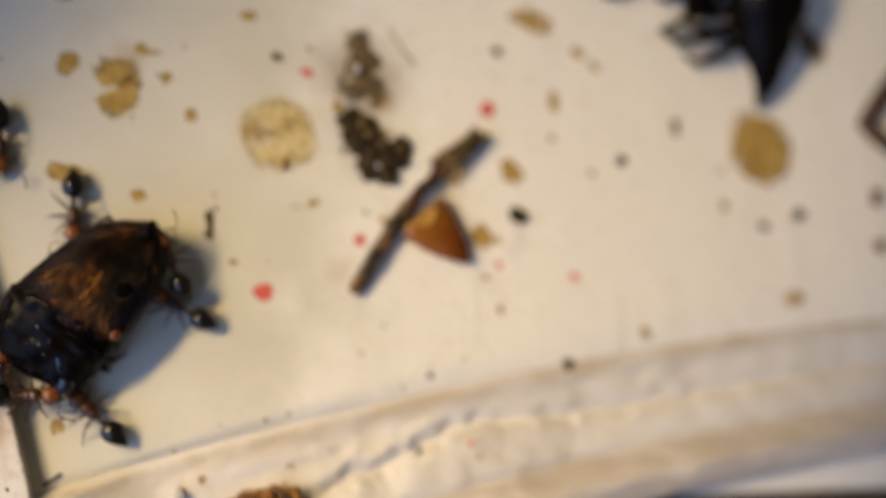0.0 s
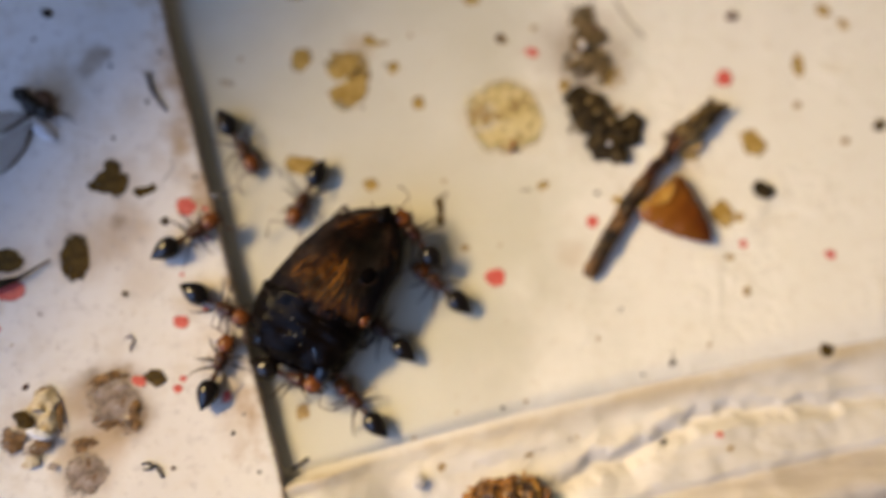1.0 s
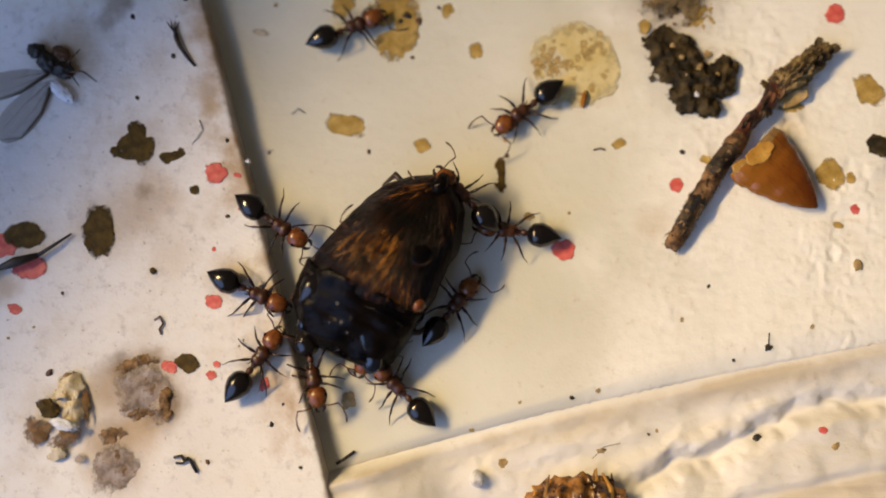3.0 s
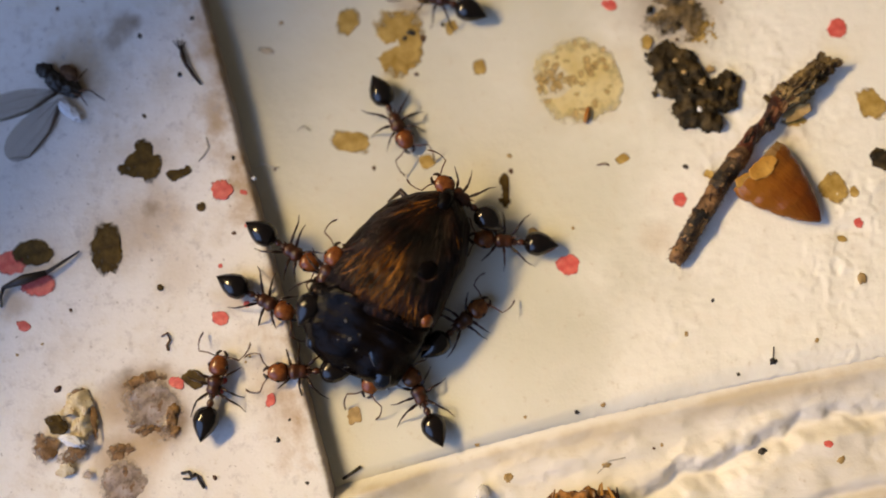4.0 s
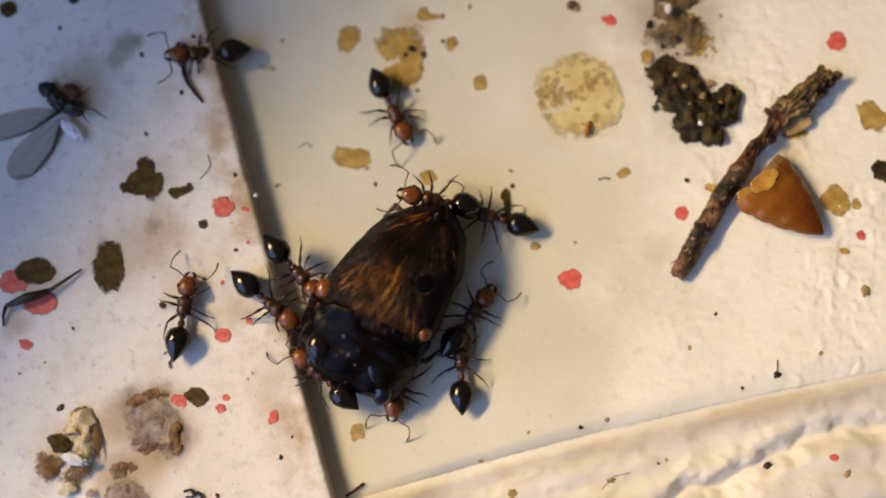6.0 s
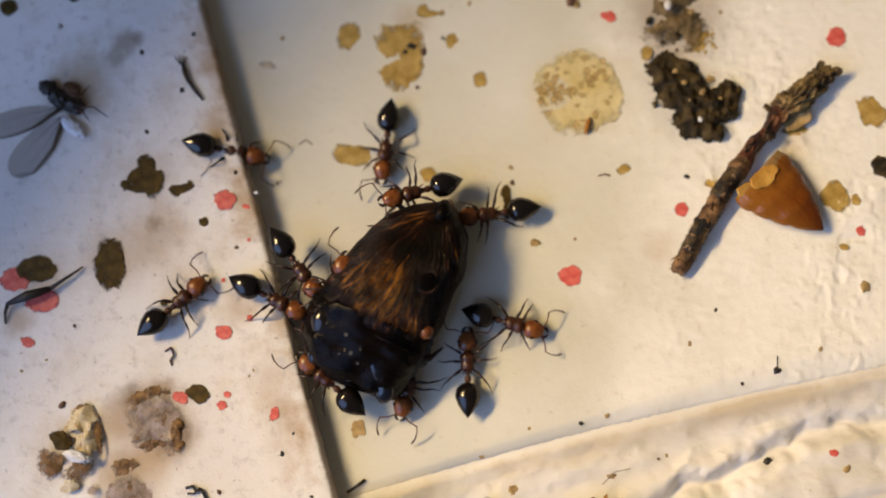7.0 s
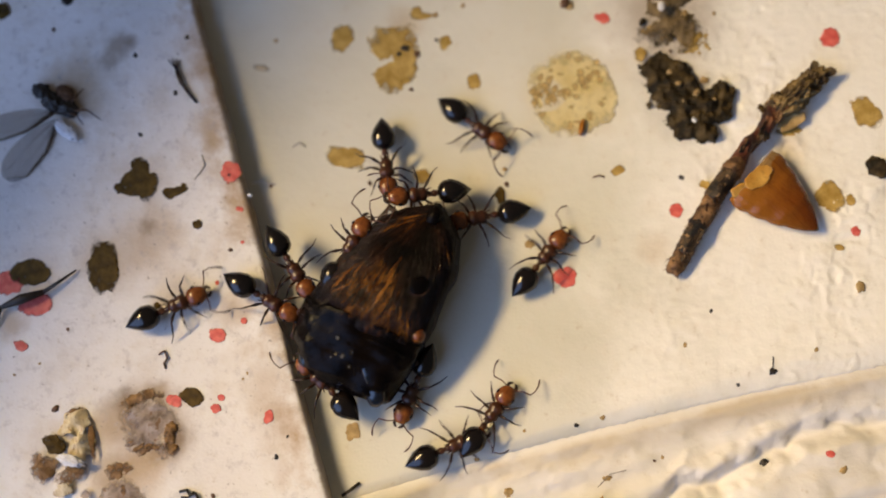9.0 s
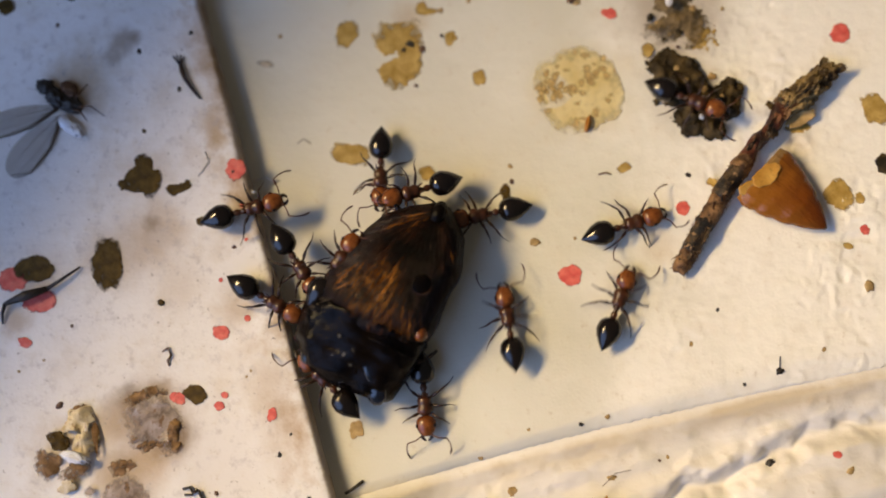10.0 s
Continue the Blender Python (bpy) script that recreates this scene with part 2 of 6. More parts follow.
# black lobe whose base colour carries the blue window sheen
LOBE = surface("blue_sheen_lobe", (0.003, 0.005, 0.010), (0.006, 0.013, 0.034), 0.6, 0.17, 0.10, 0.008, 0.7)


def amber_husk(name):
    """Clear amber skin, pale at the base and red-brown at the point, with thin segment lines."""
    m, nt, sh = nodes_of(name)
    co = nt.nodes.new("ShaderNodeTexCoord").outputs["Object"]
    axes = nt.nodes.new("ShaderNodeSeparateXYZ")
    nt.links.new(co, axes.inputs[0])
    along = sums(nt, "ADD", sums(nt, "MULTIPLY", axes.outputs[0], 1 / (4.8 * S)), sums(nt, "MULTIPLY", sums(nt, "SUBTRACT", noise_of(nt, co, 2.0, 4), 0.5), 0.7))
    c = ramp(nt, along, (0.43, 0.165, 0.018), (0.24, 0.066, 0.006), 0.0, 0.5)
    c = mixed(nt, ramp(nt, along, (0, 0, 0), (0.75, 0.75, 0.75), 0.65, 1.05), c, (0.16, 0.035, 0.004))
    c = mixed(nt, ramp(nt, noise_of(nt, co, 0.5, 4), (0, 0, 0), (0.45, 0.45, 0.45), 0.56, 0.72), c, (0.20, 0.055, 0.006))
    # a bare tan collar, one flank paler than the other and fine lengthwise threads
    across = sums(nt, "ADD", axes.outputs[1], sums(nt, "MULTIPLY", sums(nt, "SUBTRACT", noise_of(nt, co, 1.1, 4), 0.5), 1.6 * S))
    c = mixed(nt, ramp(nt, sums(nt, "MULTIPLY", across, -0.35 / S), (0, 0, 0), (0.45, 0.45, 0.45), -0.05, 0.45), c, (0.48, 0.20, 0.026))
    collar = sums(nt, "ADD", along, sums(nt, "MULTIPLY", across, -0.05 / S))
    c = mixed(nt, ramp(nt, collar, (0.8, 0.8, 0.8), (0, 0, 0), 0.08, 0.11), c, (0.44, 0.30, 0.13))
    stretch = nt.nodes.new("ShaderNodeMapping")
    stretch.inputs["Scale"].default_value = (0.12, 1, 0.6)
    nt.links.new(co, stretch.inputs["Vector"])
    threads = noise_of(nt, stretch.outputs["Vector"], 0.30, 4, 0.6, 0.4)
    c = mixed(nt, ramp(nt, threads, (0, 0, 0), (0.5, 0.5, 0.5), 0.52, 0.72), c, (0.17, 0.050, 0.008))
    nt.links.new(c, sh.inputs["Base Color"])
    sh.inputs["Roughness"].default_value = 0.17
    sh.inputs["Specular IOR Level"].default_value = 0.5
    sh.inputs["Transmission Weight"].default_value = 0.35
    bump(nt, sh, sums(nt, "ADD", noise_of(nt, co, 0.9, 5), sums(nt, "MULTIPLY", threads, 0.6)), 0.10)
    return m


AMBER = amber_husk("amber_husk")
PALE_AMBER = surface("pale_amber", (0.46, 0.23, 0.038), (0.60, 0.36, 0.085), 1.0, 0.35, 0.2, 0.02)
OCHRE = surface("ochre_flake", (0.33, 0.21, 0.042), (0.53, 0.37, 0.115), 0.8, 0.6, 0.16, 0.02, 0.3, holes=0.26, soft=0.42)
FAINT = surface("faint_tan_film", (0.50, 0.40, 0.26), (0.66, 0.58, 0.44), 0.6, 0.6, 0.16, 0.01, 0.3, holes=0.34, soft=0.6)
TAN = surface("tan_crumb", (0.30, 0.20, 0.075), (0.52, 0.37, 0.16), 0.6, 0.65, 0.12, 0.05)
OLIVE = surface("olive_scrap", (0.040, 0.024, 0.003), (0.115, 0.070, 0.012), 0.6, 0.7, 0.16, 0.05, 0.25, holes=0.30, soft=0.25)
PINK = surface("coral_paint", (0.62, 0.075, 0.065), (0.78, 0.19, 0.15), 0.5, 0.5, 0.12, 0.04, holes=0.25, soft=0.3)
SYRUP = surface("dried_syrup", (0.62, 0.50, 0.20), (0.76, 0.67, 0.38), 1.8, 0.35, 0.35, 0.02, holes=0.26, soft=0.45)
SYRUP_SPOT = surface("syrup_grounds", (0.46, 0.31, 0.10), (0.60, 0.45, 0.19), 0.35, 0.5, 0.12, 0.01, holes=0.38, soft=0.8)
SOIL = surface("dark_soil", (0.012, 0.009, 0.004), (0.11, 0.075, 0.030), 0.8, 0.7, 0.20, 0.10, 0.2, lo=0.42, hi=0.70)
FLUFF = surface("grey_mould", (0.060, 0.042, 0.018), (0.22, 0.155, 0.07), 0.5, 0.8, 0.15, 0.10, holes=0.27, soft=0.55)
TAN_BARK = surface("tan_bark", (0.05, 0.024, 0.011), (0.27, 0.150, 0.065), 0.7, 0.6, 0.14, 0.12, 0.3, speck=(0.020, 0.012, 0.008), lo=0.38, hi=0.62)
BLACK_BARK = surface("black_bark", (0.008, 0.008, 0.009), (0.10, 0.062, 0.030), 0.8, 0.5, 0.14, 0.12, 0.3, speck=(0.28, 0.17, 0.08), lo=0.44, hi=0.66)
RED_BARK = surface("red_bark", (0.022, 0.006, 0.005), (0.12, 0.034, 0.015), 0.9, 0.45, 0.14, 0.09, 0.4, speck=(0.16, 0.085, 0.04), lo=0.42, hi=0.6)
BARK = surface("twig_bark", (0.014, 0.006, 0.005), (0.17, 0.065, 0.026), 1.9, 0.5, 0.20, 0.14, 0.3, speck=(0.36, 0.24, 0.12), lo=0.44, hi=0.58)
CRUMBLE = surface("crumbly_bark", (0.045, 0.028, 0.012), (0.30, 0.21, 0.085), 0.7, 0.7, 0.16, 0.12, 0.3, lo=0.40, hi=0.64)
DARK_PULP = surface("dark_pulp", (0.030, 0.010, 0.003), (0.36, 0.165, 0.036), 0.8, 0.25, 0.3, 0.10, lo=0.40, hi=0.60)
PULP = surface("pulpy_bark", (0.075, 0.024, 0.006), (0.46, 0.25, 0.065), 0.9, 0.3, 0.2, 0.12)
GEL = surface("lilac_grey_gel", (0.20, 0.140, 0.095), (0.44, 0.37, 0.32), 0.9, 0.34, 0.25, 0.05, 0.5, speck=(0.20, 0.115, 0.055), holes=0.34, soft=0.6)
CRUST = surface("brown_crust", (0.085, 0.042, 0.014), (0.34, 0.20, 0.085), 0.6, 0.6, 0.25, 0.05, 0.3, holes=0.36, soft=0.5)
SHARD = surface("pale_shell_shard", (0.58, 0.47, 0.26), (0.76, 0.69, 0.52), 0.6, 0.4, 0.18, 0.04, speck=(0.30, 0.14, 0.04))
DUST = surface("grey_dust", (0.03, 0.028, 0.026), (0.11, 0.105, 0.095), 0.25, 0.45, 0.08, 0.03, holes=0.38, soft=0.7)
WHITE = surface("white_fluff", (0.70, 0.72, 0.78), (0.85, 0.86, 0.90), 0.3, 0.7, 0.1, 0.05)
BLACK = surface("black_crumb", (0.010, 0.008, 0.007), (0.030, 0.022, 0.016), 0.3, 0.5, 0.08, 0.04)
BROWN_CRUMB = surface("brown_crumb", (0.07, 0.032, 0.015), (0.17, 0.085, 0.04), 0.3, 0.55, 0.08, 0.04)
FIBRE = surface("grey_fibre", (0.20, 0.18, 0.16), (0.32, 0.29, 0.25), 0.6, 0.6, 0.2, 0.0)
VEIN = surface("wing_vein", (0.10, 0.08, 0.06), (0.17, 0.14, 0.11), 0.6, 0.5, 0.2, 0.0)
WING = surface("clear_wing", (0.30, 0.25, 0.20), (0.56, 0.50, 0.44), 0.5, 0.35, 0.12, 0.01, 0.4, alpha=0.24)
GLASSY = surface("clear_crystal", (0.85, 0.85, 0.86), (0.95, 0.95, 0.95), 0.5, 0.12, 0.2, 0.03, through_light=0.35)


# ---- building ----
def part(name, bm, material, parent=None, label="", smooth=True, m=None):
    """Links a bmesh, in millimetres, as one mesh object."""
    if m is not None:
        bmesh.ops.transform(bm, matrix=m, verts=bm.verts)
    bmesh.ops.scale(bm, vec=(S, S, S), verts=bm.verts)
    bmesh.ops.recalc_face_normals(bm, faces=bm.faces)
    data = bpy.data.meshes.new(name)
    bm.to_mesh(data)
    bm.free()
    data.materials.append(material)
    if smooth:
        data.polygons.foreach_set("use_smooth", [True] * len(data.polygons))
    ob = new(name, data)
    if parent is not None:
        ob.parent = parent
    if label:
        ob["label"] = label
    return ob


def at(x, y, z=0.0, rx=0, ry=0, rz=0):
    return pose(x * S, y * S, z * S, rx, ry, rz)


def empty(name, label, category, group=""):
    return tagged(new(name), label, category, group)


def loft(bm, rings, cap=True):
    """Skins closed rings of equal length."""
    rows = [[bm.verts.new(p) for p in ring] for ring in rings]
    n = len(rows[0])
    for a, b in zip(rows, rows[1:]):
        for i in range(n):
            bm.faces.new((a[i], a[(i + 1) % n], b[(i + 1) % n], b[i]))
    if cap:
        bm.faces.new(rows[0][::-1])
        bm.faces.new(rows[-1])
    return bm


def tube(bm, points, radii, sides=7):
    """A round limb along points."""
    pts = [Vector(p) for p in points]
    rings = []
    for i, p in enumerate(pts):
        d = (pts[min(i + 1, len(pts) - 1)] - pts[max(i - 1, 0)]).normalized()
        side = d.cross(Vector((0, 0, 1)))
        side = side.normalized() if side.length > 1e-4 else Vector((1, 0, 0))
        up = side.cross(d)
        rings.append([p + radii[i] * (math.cos(k) * side + math.sin(k) * up) for k in np.linspace(0, 2 * math.pi, sides, endpoint=False)])
    return loft(bm, rings)


def spindle(bm, profile, sides=20, wide=1.0, high=1.0, z0=0.0, bend=None):
    """A body along x: profile rows of x and radius."""
    rings = []
    for x, r in profile:
        r = max(r, 0.012)
        zc = z0 + (bend(x) if bend else 0)
        rings.append([(x, wide * r * math.cos(k), zc + high * r * math.sin(k)) for k in np.linspace(0, 2 * math.pi, sides, endpoint=False)])
    return loft(bm, rings)


def rough3(p, mm, amount, seed=0):
    q = Vector(p) / mm + Vector((seed * 7.31, seed * 3.17, seed * 1.93))
    return amount * (noise.noise(q) + 0.5 * noise.noise(q * 2.3) + 0.28 * noise.noise(q * 5.1))


def lump(seed, sx, sy, sz, mm, amount, cut=0.25, level=4):
    """A ragged lump with a flattened base at z = 0."""
    bm = bmesh.new()
    bmesh.ops.create_icosphere(bm, subdivisions=level, radius=1)
    for v in bm.verts:
        d = v.co.normalized()
        r = 1 + rough3(d * max(sx, sy), mm, amount, seed)
        v.co = Vector((d.x * sx * r, d.y * sy * r, max(d.z, -cut) * sz * r + cut * sz))
        v.co.z = max(v.co.z, 0.0)
    return bm


def flake_mesh(seed, sx, sy, thick, ragged=0.28, curl=0.0, n=64, corners=0):
    """A thin torn flake: ragged outline, uneven top, real thickness."""
    rnd = random.Random(seed)
    bm = bmesh.new()
    ph = rnd.random() * 6.3
    reach = []
    lobes = [(ph + 6.28 * (j + rnd.uniform(-0.3, 0.3)) / 5, rnd.uniform(0.30, 0.62), rnd.uniform(0.38, 0.62)) for j in range(5)]
    for k in range(n):
        a = 2 * math.pi * k / n
        p = Vector((math.cos(a), math.sin(a), seed * 1.7))
        r = 1 + ragged * (1.25 * noise.noise(p * 1.1) + 0.70 * noise.noise(p * 2.3) + 0.42 * noise.noise(p * 5.7) + 0.30 * noise.noise(p * 11.3))
        if corners:
            r *= 1 + 0.10 * math.cos(corners * a + ph)
        if ragged > 0.15:
            out = 0.55
            for b, far, wide in lobes:
                side = far * math.sin(a - b)
                if abs(side) < wide:
                    out = max(out, far * math.cos(a - b) + math.sqrt(wide * wide - side * side))
            r = 0.30 * r + 0.70 * out * (0.5 + 0.5 * r) * 1.05
        reach.append(r)
    rings = []
    for frac in (1.0, 0.97, 0.82, 0.55, 0.25):
        ring = []
        for k in range(n):
            a = 2 * math.pi * k / n
            x, y = sx * reach[k] * frac * math.cos(a), sy * reach[k] * frac * math.sin(a)
            lift = curl * (frac * frac) * max(0, math.cos(a - ph))
            z = thick * (0.55 if frac > 0.98 else 1.0) * (1 + (0 if frac > 0.9 else rough3((x, y, 0), 0.5, 0.3, seed))) + lift
            ring.append((x, y, z))
        rings.append(ring)
    under = [(x * 0.99, y * 0.99, max(-0.02, z - thick)) for x, y, z in rings[0]]
    loft(bm, [under] + rings, cap=False)
    bm.verts.ensure_lookup_table()
    bm.faces.new(bm.verts[len(rings) * n:])
    return bm


def flake(name, label, category, material, seed, x, y, z, sx, sy, turn=0, thick=0.12, group="", **more):
    """A flake that lies down on the surface below it."""
    more["ragged"] = 0.8 * more.get("ragged", 0.28)
    bm = flake_mesh(seed, sx, sy, thick, **more)
    bmesh.ops.rotate(bm, verts=bm.verts, matrix=Matrix.Rotation(radians(turn), 3, "Z"))
    for v in bm.verts:
        v.co.z += ground(x + v.co.x, y + v.co.y) - z + 0.005
    ob = part(name, bm, material)
    ob.matrix_world = at(x, y, z)
    return tagged(ob, label, category, group)


def crumb(label, material, seed, x, y, z, r, group="crumbs", name="crumb", tall=0.4, wide=0.8):
    tall = 0.16 if material is TAN else tall
    ob = part(name, lump(seed, r, r * wide, r * tall, r * 0.7, 0.55, 0.3, 3), material)
    ob.matrix_world = at(x, y, z, rz=seed * 47 % 360)
    return tagged(ob, label, "crumb", group)


def strand(name, label, category, material, points, radii, group="", sides=6):
    bm = bmesh.new()
    tube(bm, points, radii, sides)
    ob = part(name, bm, material)
    return tagged(ob, label, category, group)


# ---- structure ----
BOARD_TOP = 1.35
EDGE_A, EDGE_B = Vector((-16.12, 20.84)), Vector((-8.08, -7.26))
EDGE_DIR = (EDGE_A - EDGE_B).normalized()
EDGE_OUT = Vector((EDGE_DIR.y, -EDGE_DIR.x))  # towards the recess


def ledge_y(x):
    """Where the recess floor meets the sloping plaster ledge."""
    u = x + 6.39
    return -6.66 + 0.29 * u - 0.00146 * u * u


def grid_mesh(xs, ys, place):
    bm = bmesh.new()
    rows = [[bm.verts.new(place(x, y)) for x in xs] for y in ys]
    for a, b in zip(rows, rows[1:]):
        for i in range(len(xs) - 1):
            bm.faces.new((a[i], a[i + 1], b[i + 1], b[i]))
    return bm


def smooth01(v):
    v = min(1.0, max(0.0, v))
    return v * v * (3 - 2 * v)


def floor_z(x, y):
    """Smooth near the board, flaking into crusts and pits farther off."""
    patch = smooth01((noise.noise((x / 6.0, y / 6.0, 9.0)) + 0.25) / 0.5)
    rough = smooth01((x - 5) / 11) * (0.25 + 0.75 * patch)
    warp = 0.8 * noise.noise((x / 1.7, y / 1.7, 5.0))
    crust = noise.noise(((x + warp) / 2.6, (y + warp) / 2.0, 3.3)) + 0.5 * noise.noise((x / 0.8, y / 0.8, 1.0)) + 0.35 * noise.noise((x / 0.35, y / 0.35, 7.0))
    chips = smooth01((crust - 0.22) / 0.07) + 0.55 * smooth01((crust + 0.40) / 0.08) + 0.4 * smooth01((crust - 0.55) / 0.06)
    wave = 0.05 * noise.noise((x / 5.0, y / 5.0, 0.5))
    pits = -0.10 * smooth01((noise.noise((x / 1.1, y / 1.3, 8.0)) - 0.42) / 0.08)
    return wave + rough * (0.062 * chips + 0.7 * pits + 0.025 * noise.noise((x / 0.45, y / 0.45, 2.0)) - 0.06)


def groove(x):
    """Start and bottom of the slope into the groove along the ledge, and its depth."""
    east = smooth01((x - 4) / 16)
    line = 0.34 + 0.013 * max(0.0, x - 5) + 0.05 * noise.noise((x / 1.5, 0, 3.0)) + 0.03 * noise.noise((x / 0.4, 0, 3.0))
    return -0.28 - 0.034 * max(0.0, x + 1), line, -0.34


def sunk(x, y):
    """The floor slopes into the groove and dives under the ledge."""
    w = ledge_y(x) - y
    foot, line, low = groove(x)
    f = (w - foot) / (line - foot)
    if f <= 0:
        return 0.0
    return -low * min(1.0, f) ** 1.6 + 2.5 * smooth01((w - line - 0.05) / 0.25)


tagged(part("floor", grid_mesh(list(np.arange(-18, 4, 0.3)) + list(np.arange(4, 30, 0.12)) + list(np.arange(30, 78, 0.35)), list(np.arange(-9, 22, 0.13)) + list(np.arange(22, 46, 0.3)), lambda x, y: (x, y, floor_z(x, y) - sunk(x, y))), FLOOR),
       "cream plaster floor, smooth then chipped and crumbly", "floor", kind="structure")


def board_point(s, d):
    """s along the edge from its lower corner, d back from it."""
    wob = 0.10 * noise.noise((s / 3.0, 0, 7.0)) + 0.04 * noise.noise((s / 0.7, 0, 2.0))
    p = EDGE_B + EDGE_DIR * s - EDGE_OUT * (d + wob)
    return p


PROFILE = [(0.0, -1.5), (0.0, 0.4), (0.0, 1.12), (0.03, 1.25), (0.10, 1.325), (0.22, 1.35)]
DEPTHS = [None] * len(PROFILE) + list(np.arange(0.5, 46, 0.45))


def board_z(x, y):
    return BOARD_TOP + 0.035 * noise.noise((x / 2.2, y / 2.2, 4.0)) + 0.015 * noise.noise((x / 0.6, y / 0.6, 4.0))


def board_place(s, i):
    i = int(i)
    if i < len(PROFILE):
        d, z = PROFILE[i]
    else:
        d, z = DEPTHS[i], BOARD_TOP
    p = board_point(s, d)
    return (p.x, p.y, z if i < 5 else board_z(p.x, p.y))


tagged(part("plateau", grid_mesh(np.arange(-16, 58, 0.4), range(len(DEPTHS)), board_place), BOARD),
       "raised white board with a stained straight edge", "board", kind="structure")


CRACK_X, CRACK_W = (4, 9, 11, 13, 15, 16.5, 17.7, 19.6, 22.6, 30), (6.4, 4.85, 4.7, 4.4, 4.0, 3.65, 3.25, 3.35, 3.75, 4.4)


def ledge_z(x, w):
    """Height across the ledge, w outward from the floor line: slope, crest, gutter, lumps, crack, swell."""
    east = smooth01((x - 4) / 16)
    foot, crest, low = groove(x)
    top = low + 0.15 + 1.30 * smooth01((-1.5 - x) / 5)
    if w < crest - 0.12:
        return -1.2
    z = low - 0.06 + (top - low + 0.06) * smooth01((w - crest + 0.06) / 0.70)
    z -= (0.08 + 0.26 * east) * smooth01((w - crest - 0.55) / (0.7 + 0.9 * east)) - 0.16 * (1 - east) * smooth01((w - 1.4) / 1.2)
    off = 0.45 * noise.noise((x / 1.9, 0, 5.0)) + 0.30 * noise.noise((x / 0.8, w / 0.8, 6.0)) + 0.10 * noise.noise((x / 0.3, w / 0.3, 6.0))
    crack = float(np.interp(x, CRACK_X, CRACK_W)) + off
    rough = smooth01((w - crest - 0.35) / 0.8)
    n = 0.16 * noise.noise((x / 2.2, w / 1.2, 1.0)) + 0.05 * noise.noise((x / 0.8, w / 0.6, 4.0)) + 0.025 * noise.noise((x / 0.3, w / 0.3, 6.0))
    flake_edge = noise.noise((x / 1.6, w / 1.0, 12.0)) + 0.4 * noise.noise((x / 0.5, w / 0.5, 2.0))
    z += rough * (n + 0.05 * smooth01((flake_edge - 0.1) / 0.08))
    live = smooth01((x - 5) / 5)
    z += live * 0.28 * math.exp(-((w - crack + 1.0) / 0.55) ** 2) * (1 - 0.8 * smooth01((x - 15) / 3))
    z += live * (0.45 * smooth01((w - crack) / 1.1) - 0.62 * math.exp(-((w - crack + 0.05) / 0.48) ** 2)) * (1 - 0.4 * smooth01((x - 20) / 5))
    z += 0.30 * smooth01((w - crack - 0.5) / 3)
    z -= 0.30 * math.exp(-((w - 7.2) / 0.28) ** 2)
    z += 0.75 * math.exp(-((w - 9.3) / 1.0) ** 2)
    z -= 7.5 * smooth01((w - 10.7) / 2.0)
    return z


tagged(part("ledge", grid_mesh(list(np.arange(-9.2, 28, 0.16)) + list(np.arange(28, 78, 0.5)), list(np.arange(-1.9, 6.5, 0.09)) + list(np.arange(6.5, 13.2, 0.15)),
                               lambda x, w: (x + 0.24 * max(w, 0), ledge_y(x) - w, ledge_z(x, w))), LEDGE),
       "rough plaster ledge with a smooth lip and a crack", "ledge", kind="structure")
bm = bmesh.new()
bmesh.ops.create_cube(bm, size=1, matrix=Matrix.Translation((15, 10, -5.1)) @ Matrix.Diagonal((240, 200, 2, 1)))
tagged(part("table_top", bm, WOOD, smooth=False), "dark brown wooden table under the plaster nest", "table", kind="structure")


def ground(x, y):
    """The height of the surface at a place."""
    if (Vector((x, y)) - EDGE_B).dot(EDGE_OUT) < 0:
        return board_z(x, y)
    w = ledge_y(x) - y
    w = ledge_y(x - 0.24 * max(w, 0)) - y
    return max(ledge_z(x - 0.24 * max(w, 0), w), floor_z(x, y) - sunk(x, y))


